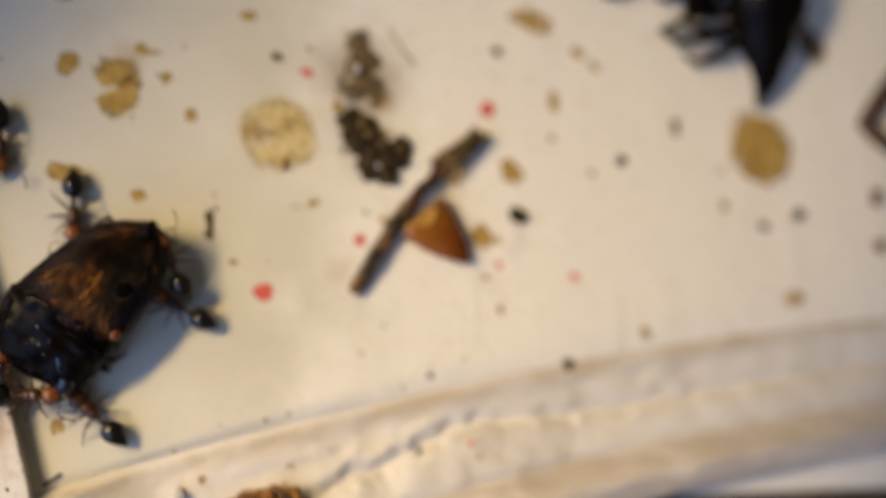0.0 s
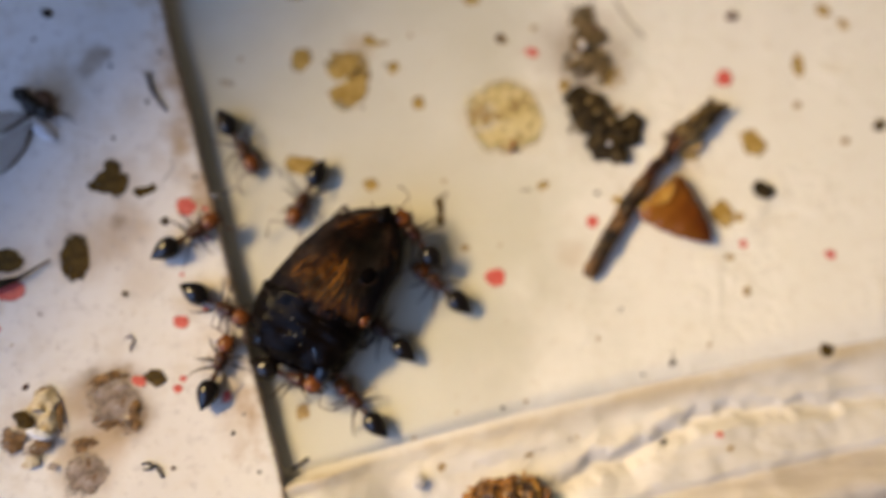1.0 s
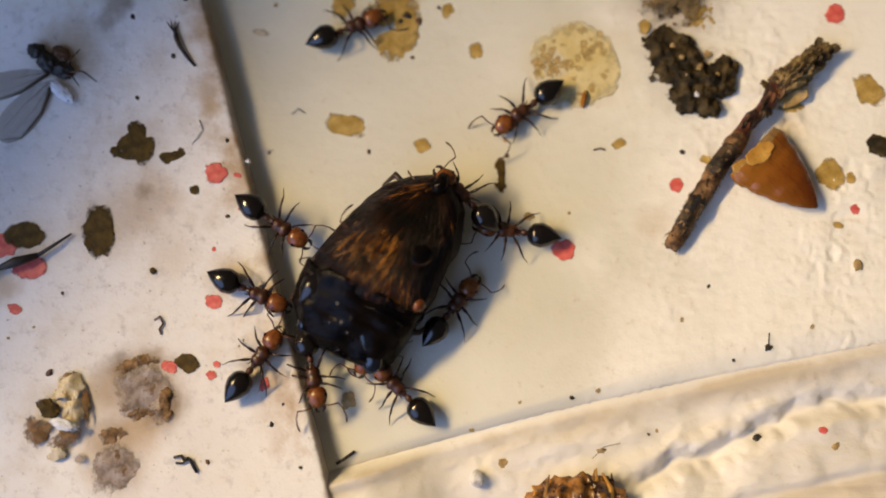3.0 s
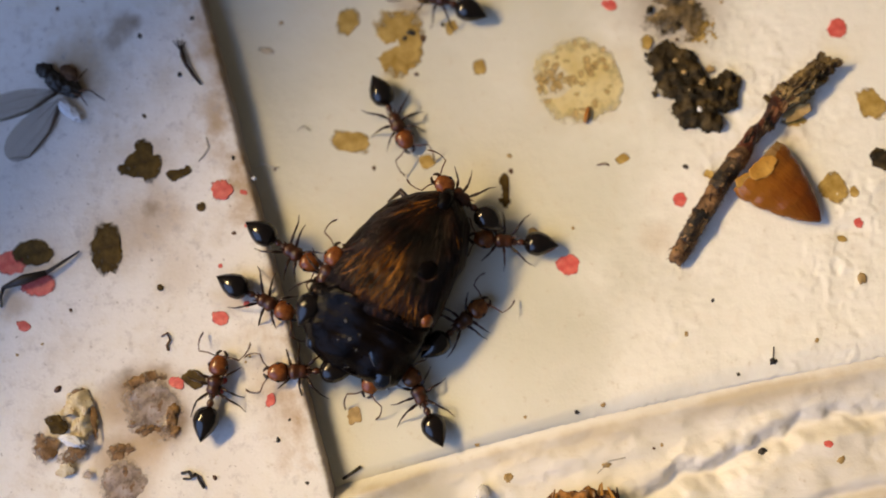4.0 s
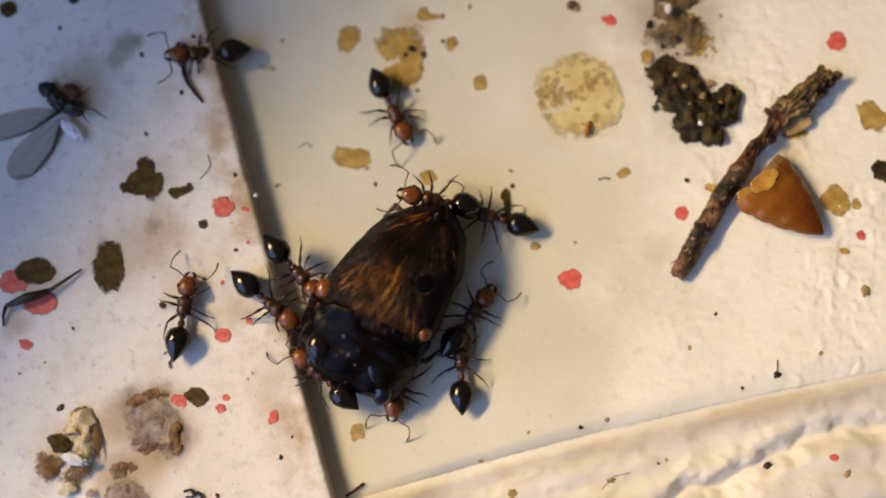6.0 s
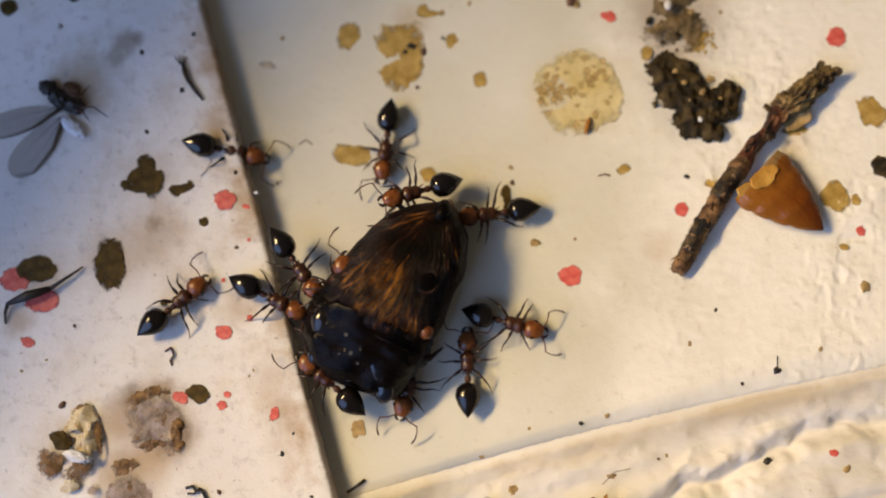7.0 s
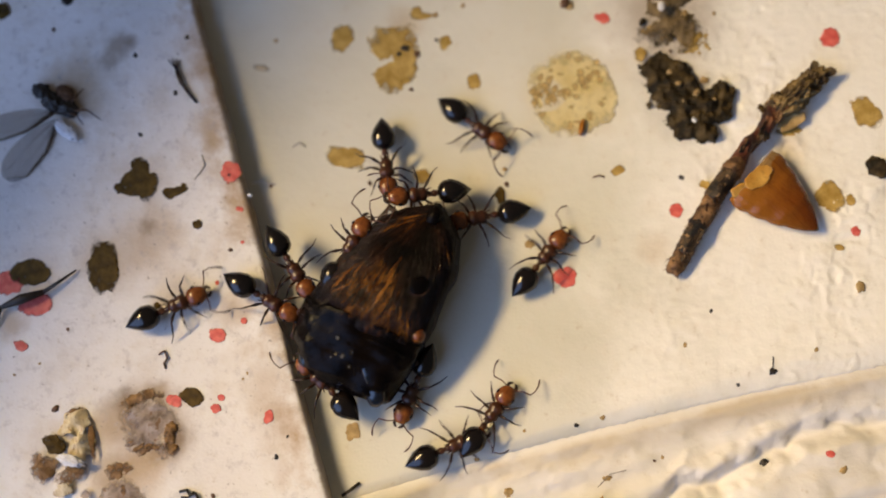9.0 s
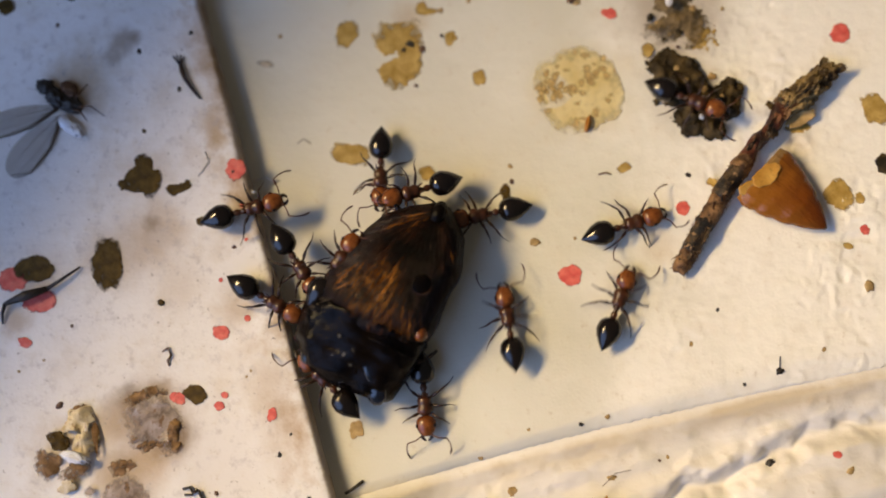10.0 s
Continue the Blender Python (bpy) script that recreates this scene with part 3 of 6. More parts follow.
# ---- the dead insect ----
def carcass():
    base = empty("dead_insect", "dead stout insect with tawny striped fur and black front", "insect")
    rnd = random.Random(5)

    along = (-5.75, -5.5, -4.9, -3.7, -1.8, 0.0, 1.9, 4.1, 5.0, 5.6)
    left = (3.0, 4.1, 5.1, 5.9, 6.0, 5.3, 4.55, 3.3, 2.1, 0.8)
    right = (0.2, -0.1, -0.35, -0.75, -1.15, -1.5, -1.85, -1.5, -0.8, -0.2)
    tops = (1.9, 2.4, 2.95, 3.55, 4.1, 4.3, 4.2, 3.7, 3.1, 2.3)

    def limits(x):
        a, b, top = float(np.interp(x, along, left)), float(np.interp(x, along, right)), float(np.interp(x, along, tops))
        return (a - b) / 2, (a + b) / 2, 0.42 * top, top

    def ring(x, grow=0.0, n=52):
        half, off, mid, top = limits(x)
        out = []
        for k in range(n):
            t = 2 * math.pi * k / n
            c, s = math.cos(t), math.sin(t)
            r = 1 + 0.05 * noise.noise((x / 2.0, 2 * c, 2 * s)) + 0.02 * noise.noise((x / 0.7, 5 * c, 5 * s))
            y = off + (half + grow) * r * math.copysign(abs(c) ** 0.85, c)
            z = mid + ((top - mid) if s > 0 else mid) * (1 + grow / 3) * r * math.copysign(abs(s) ** 0.85, s)
            out.append((x, y, max(0.03, z)))
        return out

    def crown(x, y):
        """Height of the back at a place."""
        half, off, mid, top = limits(x)
        c = min(0.985, abs(y - off) / half) ** (1 / 0.85)
        return mid + (top - mid) * math.sqrt(1 - c * c) ** 0.85

    part("abdomen", loft(bmesh.new(), [ring(x) for x in np.linspace(-2.3, 5.6, 40)]), HUSK, base, "dark brown shell under the fur")

    # black front: a dull crumpled hood whose hind edge is ragged
    rings = []
    for x0 in np.linspace(-5.75, -1.75, 34):
        f = (x0 + 5.75) / 4.0
        row = []
        for x, y, z in ring(x0, 0.10 * (1 - f ** 6)):
            upper = smooth01((z - 0.8) / 1.4)
            d = rough3((x, y, 0), 1.5, 0.25, 3) + rough3((x, y, 0), 0.55, 0.17, 4) + 0.10 * abs(noise.noise((x / 0.25, y / 0.25, 1.0)))
            groove = -0.55 * math.exp(-((y - 2.15 + 0.25 * (x + 5)) / 0.35) ** 2) * smooth01((-4.0 - x) / 1.2)
            row.append((x + f ** 3 * (0.10 * (y - 1.0) + 0.35 * noise.noise((y / 0.6, z, 2.0)) + 0.2 * noise.noise((y / 0.2, z, 5.0))), y, max(0.03, z + (d + groove) * upper)))
        rings.append(row)
    part("hood", loft(bmesh.new(), rings), SHELL, base, "dull black crumpled front")
    # smooth lobes along the front rim, and folds over the hood
    for x, y, z, sx, sy, sz, rx, ry, turn in ((-5.15, 0.75, 2.2, 0.95, 0.62, 0.36, -19, -18, 20), (-5.0, 3.3, 2.1, 0.45, 0.9, 0.36, -19, -18, -10), (-4.55, 4.9, 2.0, 0.5, 0.5, 0.35, -20, -24, -30),
                                              (-4.3, 1.3, 2.95, 0.8, 0.30, 0.26, 0, -26, 30), (-3.2, 4.2, 3.0, 0.5, 0.4, 0.25, -30, -14, 0)):
        bm = bmesh.new()
        bmesh.ops.create_icosphere(bm, subdivisions=3, radius=1)
        for v in bm.verts:
            v.co *= 1 + rough3(v.co, 0.8, 0.10, x + y)
        part("lobe", bm, LOBE, base, "smooth black lobe with a blue sheen in its colour", m=pose(x, y, z, rx, ry, turn) @ Matrix.Diagonal((sx, sy, sz, 1)))
    for pts, r in (([(-4.6, 2.3, 2.75), (-4.1, 2.7, 3.2), (-3.5, 2.6, 3.55), (-3.0, 2.9, 3.75)], 0.13), ([(-4.9, 1.9, 2.5), (-4.2, 2.0, 3.1), (-3.6, 1.7, 3.6)], 0.10),
                   ([(-5.6, 2.0, 2.0), (-5.5, 2.7, 2.05), (-5.35, 3.6, 1.9)], 0.12), ([(-3.0, -0.4, 3.2), (-2.7, 0.6, 3.85), (-2.6, 1.8, 4.05)], 0.10)):
        bm = bmesh.new()
        tube(bm, pts, [0.4 * r] + [r] * (len(pts) - 2) + [0.3 * r], 8)
        part("fold", bm, SHELL, base, "thin black fold")
    for x, y, size in ((-3.78, 2.75, 0.26), (-3.45, 2.35, 0.16), (-4.25, 2.30, 0.14), (-2.95, 3.25, 0.18), (-4.05, 3.35, 0.10)):
        part("dust", flake_mesh(int(71 - 10 * x), size, 0.7 * size, 0.03, ragged=0.6, n=40), DUST, base, "grey dust patch", m=pose(x, y, crown(x, y) + 0.16, 0, -14, 30))
    # dark round pit on the back with a thin rim
    bm = bmesh.new()
    tube(bm, [(math.cos(k) * 0.66, math.sin(k) * 0.60, 0.05 * math.sin(3 * k)) for k in np.linspace(0.5, 3.0, 20)], [0.012] + [0.030] * 18 + [0.012], 7)
    part("pit_rim", bm, BROWN_HAIR, base, "thin brown rim", m=pose(0.93, -0.1, 4.12, 12, 2, 100))
    bm = bmesh.new()
    bmesh.ops.create_uvsphere(bm, u_segments=18, v_segments=10, radius=1, matrix=pose(0.93, -0.1, 4.02, 12, 2, 0) @ Matrix.Diagonal((0.60, 0.54, 0.16, 1)))
    part("pit", bm, SHELL, base, "blue-black round scar")

    # narrow end, to which the fibres draw together
    bm = bmesh.new()
    tube(bm, [(4.3, 0.3, 3.25), (5.0, 0.2, 3.15), (5.35, 0.2, 2.95), (5.6, 0.25, 2.4)], [0.40, 0.42, 0.34, 0.12], 12)
    part("tail_tip", bm, SHELL, base, "black narrow tip")

    # fur: fibres that fan out from the narrow end over the back
    gold_spots = ((0.0, 2.0, 1.25, 1.0, 0.95), (0.5, 3.7, 0.8, 0.6, 0.8), (-1.5, 0.4, 0.45, 0.8, 1.0), (-1.3, 2.6, 0.5, 1.0, 0.5), (4.3, 1.6, 0.8, 0.7, 0.7), (3.4, 3.2, 0.5, 0.5, 0.5), (2.7, -1.2, 1.2, 0.4, 0.2))
    dark_spots = ((2.4, 3.7, 0.9, 0.8), (2.5, 0.6, 0.9, 0.9), (0.9, -0.1, 0.75, 0.7), (-1.0, 4.6, 1.0, 0.8))
    coats = {"golden_fur": bmesh.new(), "brown_fur": bmesh.new(), "dark_fur": bmesh.new()}
    for i in range(5200):
        a = rnd.uniform(-0.78, 1.12)
        reach = rnd.uniform(0.2, 7.2)
        long = rnd.uniform(1.2, 3.2)
        bend, lift, wave = rnd.uniform(-0.10, 0.10), rnd.uniform(0.02, 0.13), rnd.uniform(-0.05, 0.05)
        pts = []
        for j in range(5):
            d = reach + long * j / 4
            b = a + bend * (j / 4) ** 2 + 0.05 * d * (a - 0.2) * -0.5
            x, y = 5.1 - d * math.cos(b), 0.2 + d * math.sin(b) + wave * j
            half, off, mid, top = limits(x)
            if abs(y - off) > 0.97 * half or x < -2.15 + 0.1 * y:
                break
            pts.append(Vector((x, y, crown(x, y) * (1 + 0.05 * noise.noise((x / 2.0, y / 2.0, 1.0))) + lift * math.sin(0.4 + 2.2 * j / 4))))
        if len(pts) < 3:
            continue
        m = pts[len(pts) // 2]
        g = sum(w * math.exp(-((m.x - x) / sx) ** 2 - ((m.y - y) / sy) ** 2) for x, y, sx, sy, w in gold_spots)
        k = sum(math.exp(-((m.x - x) / sx) ** 2 - ((m.y - y) / sy) ** 2) for x, y, sx, sy in dark_spots)
        if k > 0.45 and rnd.random() < 0.6:
            continue
        roll = rnd.random()
        kind = "golden_fur" if roll < 0.52 * g - 0.8 * k else "brown_fur" if roll < 0.35 + 0.5 * g - 0.6 * k else "dark_fur"
        r = rnd.choice((0.011, 0.014, 0.018, 0.026)) * (1.15 if kind == "golden_fur" else 1)
        tube(coats[kind], pts, [r * 0.6] + [r] * (len(pts) - 2) + [r * 0.25], 3)
    for kind, mat, words in (("golden_fur", HAIR, "golden fanned hairs"), ("brown_fur", BROWN_HAIR, "dark rust-brown hairs"), ("dark_fur", DARK_HAIR, "black-brown hairs")):
        tagged(part(kind, coats[kind], mat, base, words), kind="stuff")
    # an amber bead on the flank and three leg stumps
    bm = bmesh.new()
    bmesh.ops.create_uvsphere(bm, u_segments=16, v_segments=10, radius=0.42, matrix=Matrix.Translation((-1.62, -0.75, 3.05)))
    part("bead", bm, HEAD, base, "amber bead")
    for pts in ([(-3.2, -0.5, 1.4), (-3.0, -1.2, 1.2), (-2.2, -1.7, 0.3)], [(4.4, 2.2, 1.9), (4.9, 2.9, 1.6), (4.2, 3.5, 0.8)]):
        bm = bmesh.new()
        tube(bm, pts, [0.24, 0.17, 0.07], 8)
        part("leg_stump", bm, LIMB, base)
    return base


# ---- ants ----
LEGS = [  # root, knee, ankle, toe for the left side; phase of the stride
    ("front", (0.98, 0.20, 0.40), (1.35, 0.85, 0.78), (1.62, 1.20, 0.26), (1.85, 1.45, 0.02), 0.0),
    ("middle", (0.60, 0.24, 0.38), (0.62, 1.00, 0.78), (0.55, 1.55, 0.25), (0.62, 1.95, 0.02), 0.5),
    ("hind", (0.25, 0.22, 0.38), (-0.25, 1.00, 0.88), (-0.75, 1.50, 0.28), (-1.20, 1.78, 0.02), 0.0),
]


def ant_model():
    base = empty("ant", "rust-headed ant with a glossy black heart-shaped gaster", "ant", "ants round the carcass")
    # gaster: heart shape, pointed behind, tipped up a little
    prof = []
    for u in (0, 0.03, 0.08, 0.14, 0.21, 0.29, 0.38, 0.47, 0.56, 0.64, 0.72, 0.80, 0.87, 0.93, 0.97, 1.0):
        r = 0.71 * math.sin(math.pi / 2 * u / 0.64) if u < 0.64 else 0.71 * max(0.0, 1 - ((u - 0.64) / 0.365) ** 2.2) ** 0.5
        prof.append((-2.52 + 1.98 * u, r * (1 - 0.035 * sum(math.exp(-((u - g) / 0.018) ** 2) for g in (0.29, 0.47, 0.72)))))
    part("gaster", spindle(bmesh.new(), prof, 24, 1.0, 0.86, 0.66, lambda x: 0.10 * (-(x + 0.5)) * 0.5), GASTER, base, "glossy black gaster")
    bm = bmesh.new()
    spindle(bm, [(-0.62, 0.05), (-0.52, 0.16), (-0.36, 0.21), (-0.22, 0.16), (-0.14, 0.10), (-0.02, 0.17), (0.10, 0.20), (0.2, 0.1)], 14, 1.0, 1.1, 0.56)
    part("petiole", bm, THORAX, base)
    bm = bmesh.new()
    spindle(bm, [(0.08, 0.05), (0.14, 0.27), (0.30, 0.36), (0.50, 0.34), (0.62, 0.31), (0.78, 0.40), (0.95, 0.40), (1.08, 0.30), (1.20, 0.15), (1.28, 0.05)], 18, 1.12, 1.0, 0.56)
    for side in (-1, 1):
        tube(bm, [(0.2, side * 0.16, 0.76), (0.02, side * 0.22, 0.94), (-0.1, side * 0.25, 1.02)], [0.06, 0.035, 0.01], 6)
    part("thorax", bm, THORAX, base, "dark red-brown thorax with two spines")
    head = part("head", spindle(bmesh.new(), [(1.18, 0.10), (1.21, 0.29), (1.30, 0.44), (1.47, 0.54), (1.67, 0.565), (1.87, 0.53), (2.07, 0.44), (2.22, 0.33), (2.30, 0.18), (2.32, 0.05)], 24, 1.0, 0.72, 0.56),
                HEAD, base, "round rust-red head")
    for side in (-1, 1):
        bm = bmesh.new()
        bmesh.ops.create_uvsphere(bm, u_segments=12, v_segments=8, radius=1, matrix=Matrix.Translation((1.72, side * 0.49, 0.72)) @ Matrix.Diagonal((0.13, 0.09, 0.11, 1)))
        part("eye", bm, GASTER, head)
        bm = bmesh.new()
        tube(bm, [(2.20, side * 0.23, 0.48), (2.40, side * 0.25, 0.44), (2.53, side * 0.13, 0.42), (2.56, side * 0.03, 0.42)], [0.12, 0.10, 0.07, 0.02], 7)
        part("jaw", bm, LIMB, head)
        bm = bmesh.new()
        tube(bm, [(0, 0, 0), (0.18, side * 0.45, 0.18), (0.22, side * 0.92, 0.26)], [0.034, 0.036, 0.042], 6)
        tube(bm, [(0.22, side * 0.92, 0.26), (0.54, side * 1.06, 0.06), (0.88, side * 1.10, -0.22), (1.10, side * 1.05, -0.38), (1.24, side * 1.00, -0.46)], [0.030, 0.031, 0.042, 0.058, 0.02], 6)
        feeler = part("antenna", bm, THORAX, head)
        feeler.matrix_basis = at(2.22, side * 0.2, 0.68)
        feeler["side"] = side
    for which, root, knee, ankle, toe, phase in LEGS:
        for side in (-1, 1):
            bm = bmesh.new()
            pts = [Vector(((p[0] - root[0]) * 0.86, (p[1] - root[1]) * side * 0.86, p[2] - root[2])) for p in (root, knee, ankle, toe)]
            hip = pts[1] * 0.22 + Vector((0, 0, -0.04))
            tube(bm, [pts[0], hip, pts[1] * 0.6 + Vector((0, 0, 0.05)), pts[1], pts[1].lerp(pts[2], 0.5), pts[2], pts[2].lerp(pts[3], 0.5), pts[3]],
                 [0.09, 0.065, 0.095, 0.050, 0.064, 0.036, 0.027, 0.018], 7)
            leg = part("leg", bm, LIMB, base)
            leg.matrix_basis = at(root[0], root[1] * side, root[2])
            leg["root"], leg["side"], leg["phase"] = (root[0], root[1] * side, root[2]), side, (phase + (0.5 if side > 0 else 0)) % 1.0
    return base


def ant_colony(names):
    first = ant_model()
    ants = {}
    for i, k in enumerate(names):
        ants[k] = first if i == 0 else copy_thing(first, at(0, 0))
    return ants


def crawl(ant, rows):
    """Keys an ant along rows of seconds, x, y, ground height, heading and nose-up pitch, and lets legs and feelers go with it."""
    rows = rows if rows[-1][0] >= 10 else rows + [(10.0, *rows[-1][1:])]
    walk(ant, [(t, at(x, y, z, 0, -pitch, heading)) for t, x, y, z, heading, pitch in rows])
    times = [r[0] for r in rows]
    steps = [0.0]
    for a, b in zip(rows, rows[1:]):
        steps.append(steps[-1] + math.hypot(b[1] - a[1], b[2] - a[2]) + 0.018 * abs(b[4] - a[4]))
    rnd = random.Random(int(1000 * abs(rows[0][1])))
    for leg in [o for o in ant.children if o.name.startswith("leg")]:
        x, y, z = leg["root"]
        off, rest = rnd.uniform(-0.08, 0.08), rnd.uniform(-9, 9)
        keys, last = [], None
        for j in range(101):
            t = j / 10
            cycle = 2 * math.pi * (float(np.interp(t, times, steps)) / 2.4 + leg["phase"] + off)
            swing, lift = rest + 17 * math.sin(cycle), max(0.0, math.cos(cycle)) * 7
            now = (round(swing, 1), round(lift, 1))
            if last is None or abs(now[0] - last[0]) > 2.0 or j == 100:
                keys.append((t, at(x, y, z, lift * leg["side"], 0, swing * leg["side"])))
                last = now
        walk(leg, keys)
    head = [o for o in ant.children if o.name.startswith("head")][0]
    for feeler in [o for o in head.children if o.name.startswith("antenna")]:
        side, ph = feeler["side"], rnd.uniform(0, 6.3)
        walk(feeler, [(0.4 * j, at(2.22, side * 0.2, 0.68, 0, 8 * math.sin(j * 1.3 + ph), 16 * math.sin(j * 0.9 + ph + side))) for j in range(26)])


body = carcass()
ants = ant_colony("abpcdfghieqnrs")


# ---- scraps, flakes, spots and crumbs ----
flake("leaf_scrap", "olive brown torn leaf scrap on the white board", "leaf scrap", OLIVE, 14, -21.12, 5.88, ground(-21.12, 5.88), 0.98, 1.50, 8, 0.05, group="leaf scraps", ragged=0.3)
flake("leaf_scrap", "olive brown torn leaf scrap on the white board", "leaf scrap", OLIVE, 15, -25.22, 5.57, ground(-25.22, 5.57), 1.18, 0.85, 15, 0.05, group="leaf scraps", ragged=0.35)
flake("leaf_scrap", "olive brown torn leaf scrap on the white board", "leaf scrap", OLIVE, 16, -15.77, 8.23, ground(-15.77, 8.23), 0.31, 0.31, 0, 0.05, group="leaf scraps", ragged=0.3)
flake("leaf_scrap", "olive brown torn leaf scrap beside red paint spots", "leaf scrap", OLIVE, 17, -15.78, -1.50, ground(-15.78, -1.50), 0.83, 0.48, -20, 0.05, group="leaf scraps", ragged=0.35)
flake("leaf_scrap", "dark olive leaf scrap at the edge of the board", "leaf scrap", OLIVE, 18, -27.88, 21.21, ground(-27.88, 21.21), 0.58, 0.58, 0, 0.05, group="leaf scraps", ragged=0.35)
flake("leaf_scrap", "small olive crumb flake near the corner", "leaf scrap", TAN, 20, -6.99, -3.46, ground(-6.99, -3.46), 0.39, 0.48, 0, 0.03, group="leaf scraps", ragged=0.35)
dragged = flake("paint_spot", "coral red dried paint flake, loose on the board", "paint spot", PINK, 21, -14.47, 9.20, ground(-14.47, 9.20), 0.62, 0.62, 30, 0.03, group="coral paint spots", ragged=0.38)
flake("paint_spot", "coral red dried paint spot, torn at the rim", "paint spot", PINK, 22, -14.43, 1.96, ground(-14.43, 1.96), 0.54, 0.43, 0, 0.03, group="coral paint spots", ragged=0.38)
flake("paint_spot", "small coral red paint spot", "paint spot", PINK, 23, -11.46, -2.58, ground(-11.46, -2.58), 0.28, 0.51, -20, 0.03, group="coral paint spots", ragged=0.38)
flake("paint_spot", "small coral red paint spot", "paint spot", PINK, 24, -12.95, 2.75, ground(-12.95, 2.75), 0.21, 0.19, 0, 0.03, group="coral paint spots", ragged=0.38)
flake("paint_spot", "small coral red paint spot", "paint spot", PINK, 25, -14.51, 4.89, ground(-14.51, 4.89), 0.13, 0.14, 0, 0.03, group="coral paint spots", ragged=0.38)
flake("paint_spot", "small coral red paint spot", "paint spot", PINK, 26, -16.65, -1.72, ground(-16.65, -1.72), 0.32, 0.35, 0, 0.03, group="coral paint spots", ragged=0.38)
flake("paint_spot", "small coral red paint spot", "paint spot", PINK, 27, -14.43, -2.07, ground(-14.43, -2.07), 0.32, 0.27, 20, 0.03, group="coral paint spots", ragged=0.38)
flake("paint_spot", "small coral red paint spot", "paint spot", PINK, 28, -14.13, -1.51, ground(-14.13, -1.51), 0.22, 0.21, 0, 0.03, group="coral paint spots", ragged=0.38)
flake("paint_spot", "small coral red paint spot", "paint spot", PINK, 29, -16.96, -1.62, ground(-16.96, -1.62), 0.29, 0.29, 0, 0.03, group="coral paint spots", ragged=0.38)
flake("paint_spot", "coral red dried paint spot, torn at the rim", "paint spot", PINK, 30, -26.63, 4.99, ground(-26.63, 4.99), 0.98, 0.79, 0, 0.03, group="coral paint spots", ragged=0.38)
flake("paint_spot", "coral red dried paint spot, torn at the rim", "paint spot", PINK, 31, -24.93, 3.83, ground(-24.93, 3.83), 1.07, 0.75, 20, 0.03, group="coral paint spots", ragged=0.38)
flake("paint_spot", "small coral red paint spot", "paint spot", PINK, 32, -25.63, 1.46, ground(-25.63, 1.46), 0.42, 0.29, -15, 0.03, group="coral paint spots", ragged=0.38)
flake("paint_spot", "small coral red paint spot", "paint spot", PINK, 33, -13.41, 9.13, ground(-13.41, 9.13), 0.16, 0.13, 0, 0.03, group="coral paint spots", ragged=0.38)
flake("paint_spot", "small coral red paint spot", "paint spot", PINK, 34, -13.23, 9.09, ground(-13.23, 9.09), 0.16, 0.13, 0, 0.03, group="coral paint spots", ragged=0.38)
flake("paint_spot", "small coral red paint spot", "paint spot", PINK, 35, -13.12, 7.21, ground(-13.12, 7.21), 0.13, 0.10, 0, 0.03, group="coral paint spots", ragged=0.38)
flake("paint_spot", "coral red dried paint spot, torn at the rim", "paint spot", PINK, 36, 5.19, 5.05, ground(5.19, 5.05), 0.68, 0.58, 0, 0.03, group="coral paint spots", ragged=0.38)
flake("paint_spot", "coral red dried paint spot, torn at the rim", "paint spot", PINK, 37, 20.97, 18.98, ground(20.97, 18.98), 0.59, 0.68, -25, 0.03, group="coral paint spots", ragged=0.38)
flake("paint_spot", "coral red dried paint spot, torn at the rim", "paint spot", PINK, 38, 7.77, 20.51, ground(7.77, 20.51), 0.53, 0.33, -25, 0.03, group="coral paint spots", ragged=0.38)
flake("paint_spot", "small coral red paint spot", "paint spot", PINK, 39, 11.62, 8.91, ground(11.62, 8.91), 0.42, 0.45, 0, 0.03, group="coral paint spots", ragged=0.38)
flake("paint_spot", "small coral red paint spot", "paint spot", PINK, 40, 21.64, 7.55, ground(21.64, 7.55), 0.29, 0.27, 0, 0.03, group="coral paint spots", ragged=0.38)
flake("paint_spot", "small coral red paint spot", "paint spot", PINK, 41, 19.44, -4.83, ground(19.44, -4.83), 0.27, 0.20, 0, 0.03, group="coral paint spots", ragged=0.38)
flake("paint_spot", "small coral red paint spot", "paint spot", PINK, 42, 27.51, 6.92, ground(27.51, 6.92), 0.40, 0.31, 0, 0.03, group="coral paint spots", ragged=0.38)
flake("paint_spot", "small coral red paint spot", "paint spot", PINK, 43, 21.73, 7.45, ground(21.73, 7.45), 0.21, 0.21, 0, 0.03, group="coral paint spots", ragged=0.38)
flake("flake", "small ochre flake on the plaster floor", "flake", OCHRE, 44, -7.77, 19.55, ground(-7.77, 19.55), 0.75, 1.05, -25, 0.014, group="ochre flakes", ragged=0.26, corners=4)
flake("flake", "thin ochre flake lying on the plaster floor", "flake", OCHRE, 48, -7.53, 12.37, ground(-7.53, 12.37), 1.23, 0.76, -6, 0.014, group="ochre flakes", ragged=0.26, corners=4)
flake("flake", "small ochre flake on the plaster floor", "flake", OCHRE, 49, -2.92, 11.22, ground(-2.92, 11.22), 0.53, 0.46, 0, 0.014, group="ochre flakes", ragged=0.26, corners=4)
flake("flake", "small ochre flake on the plaster floor", "flake", OCHRE, 50, 0.09, 16.82, ground(0.09, 16.82), 0.45, 0.51, 0, 0.014, group="ochre flakes", ragged=0.26, corners=4)
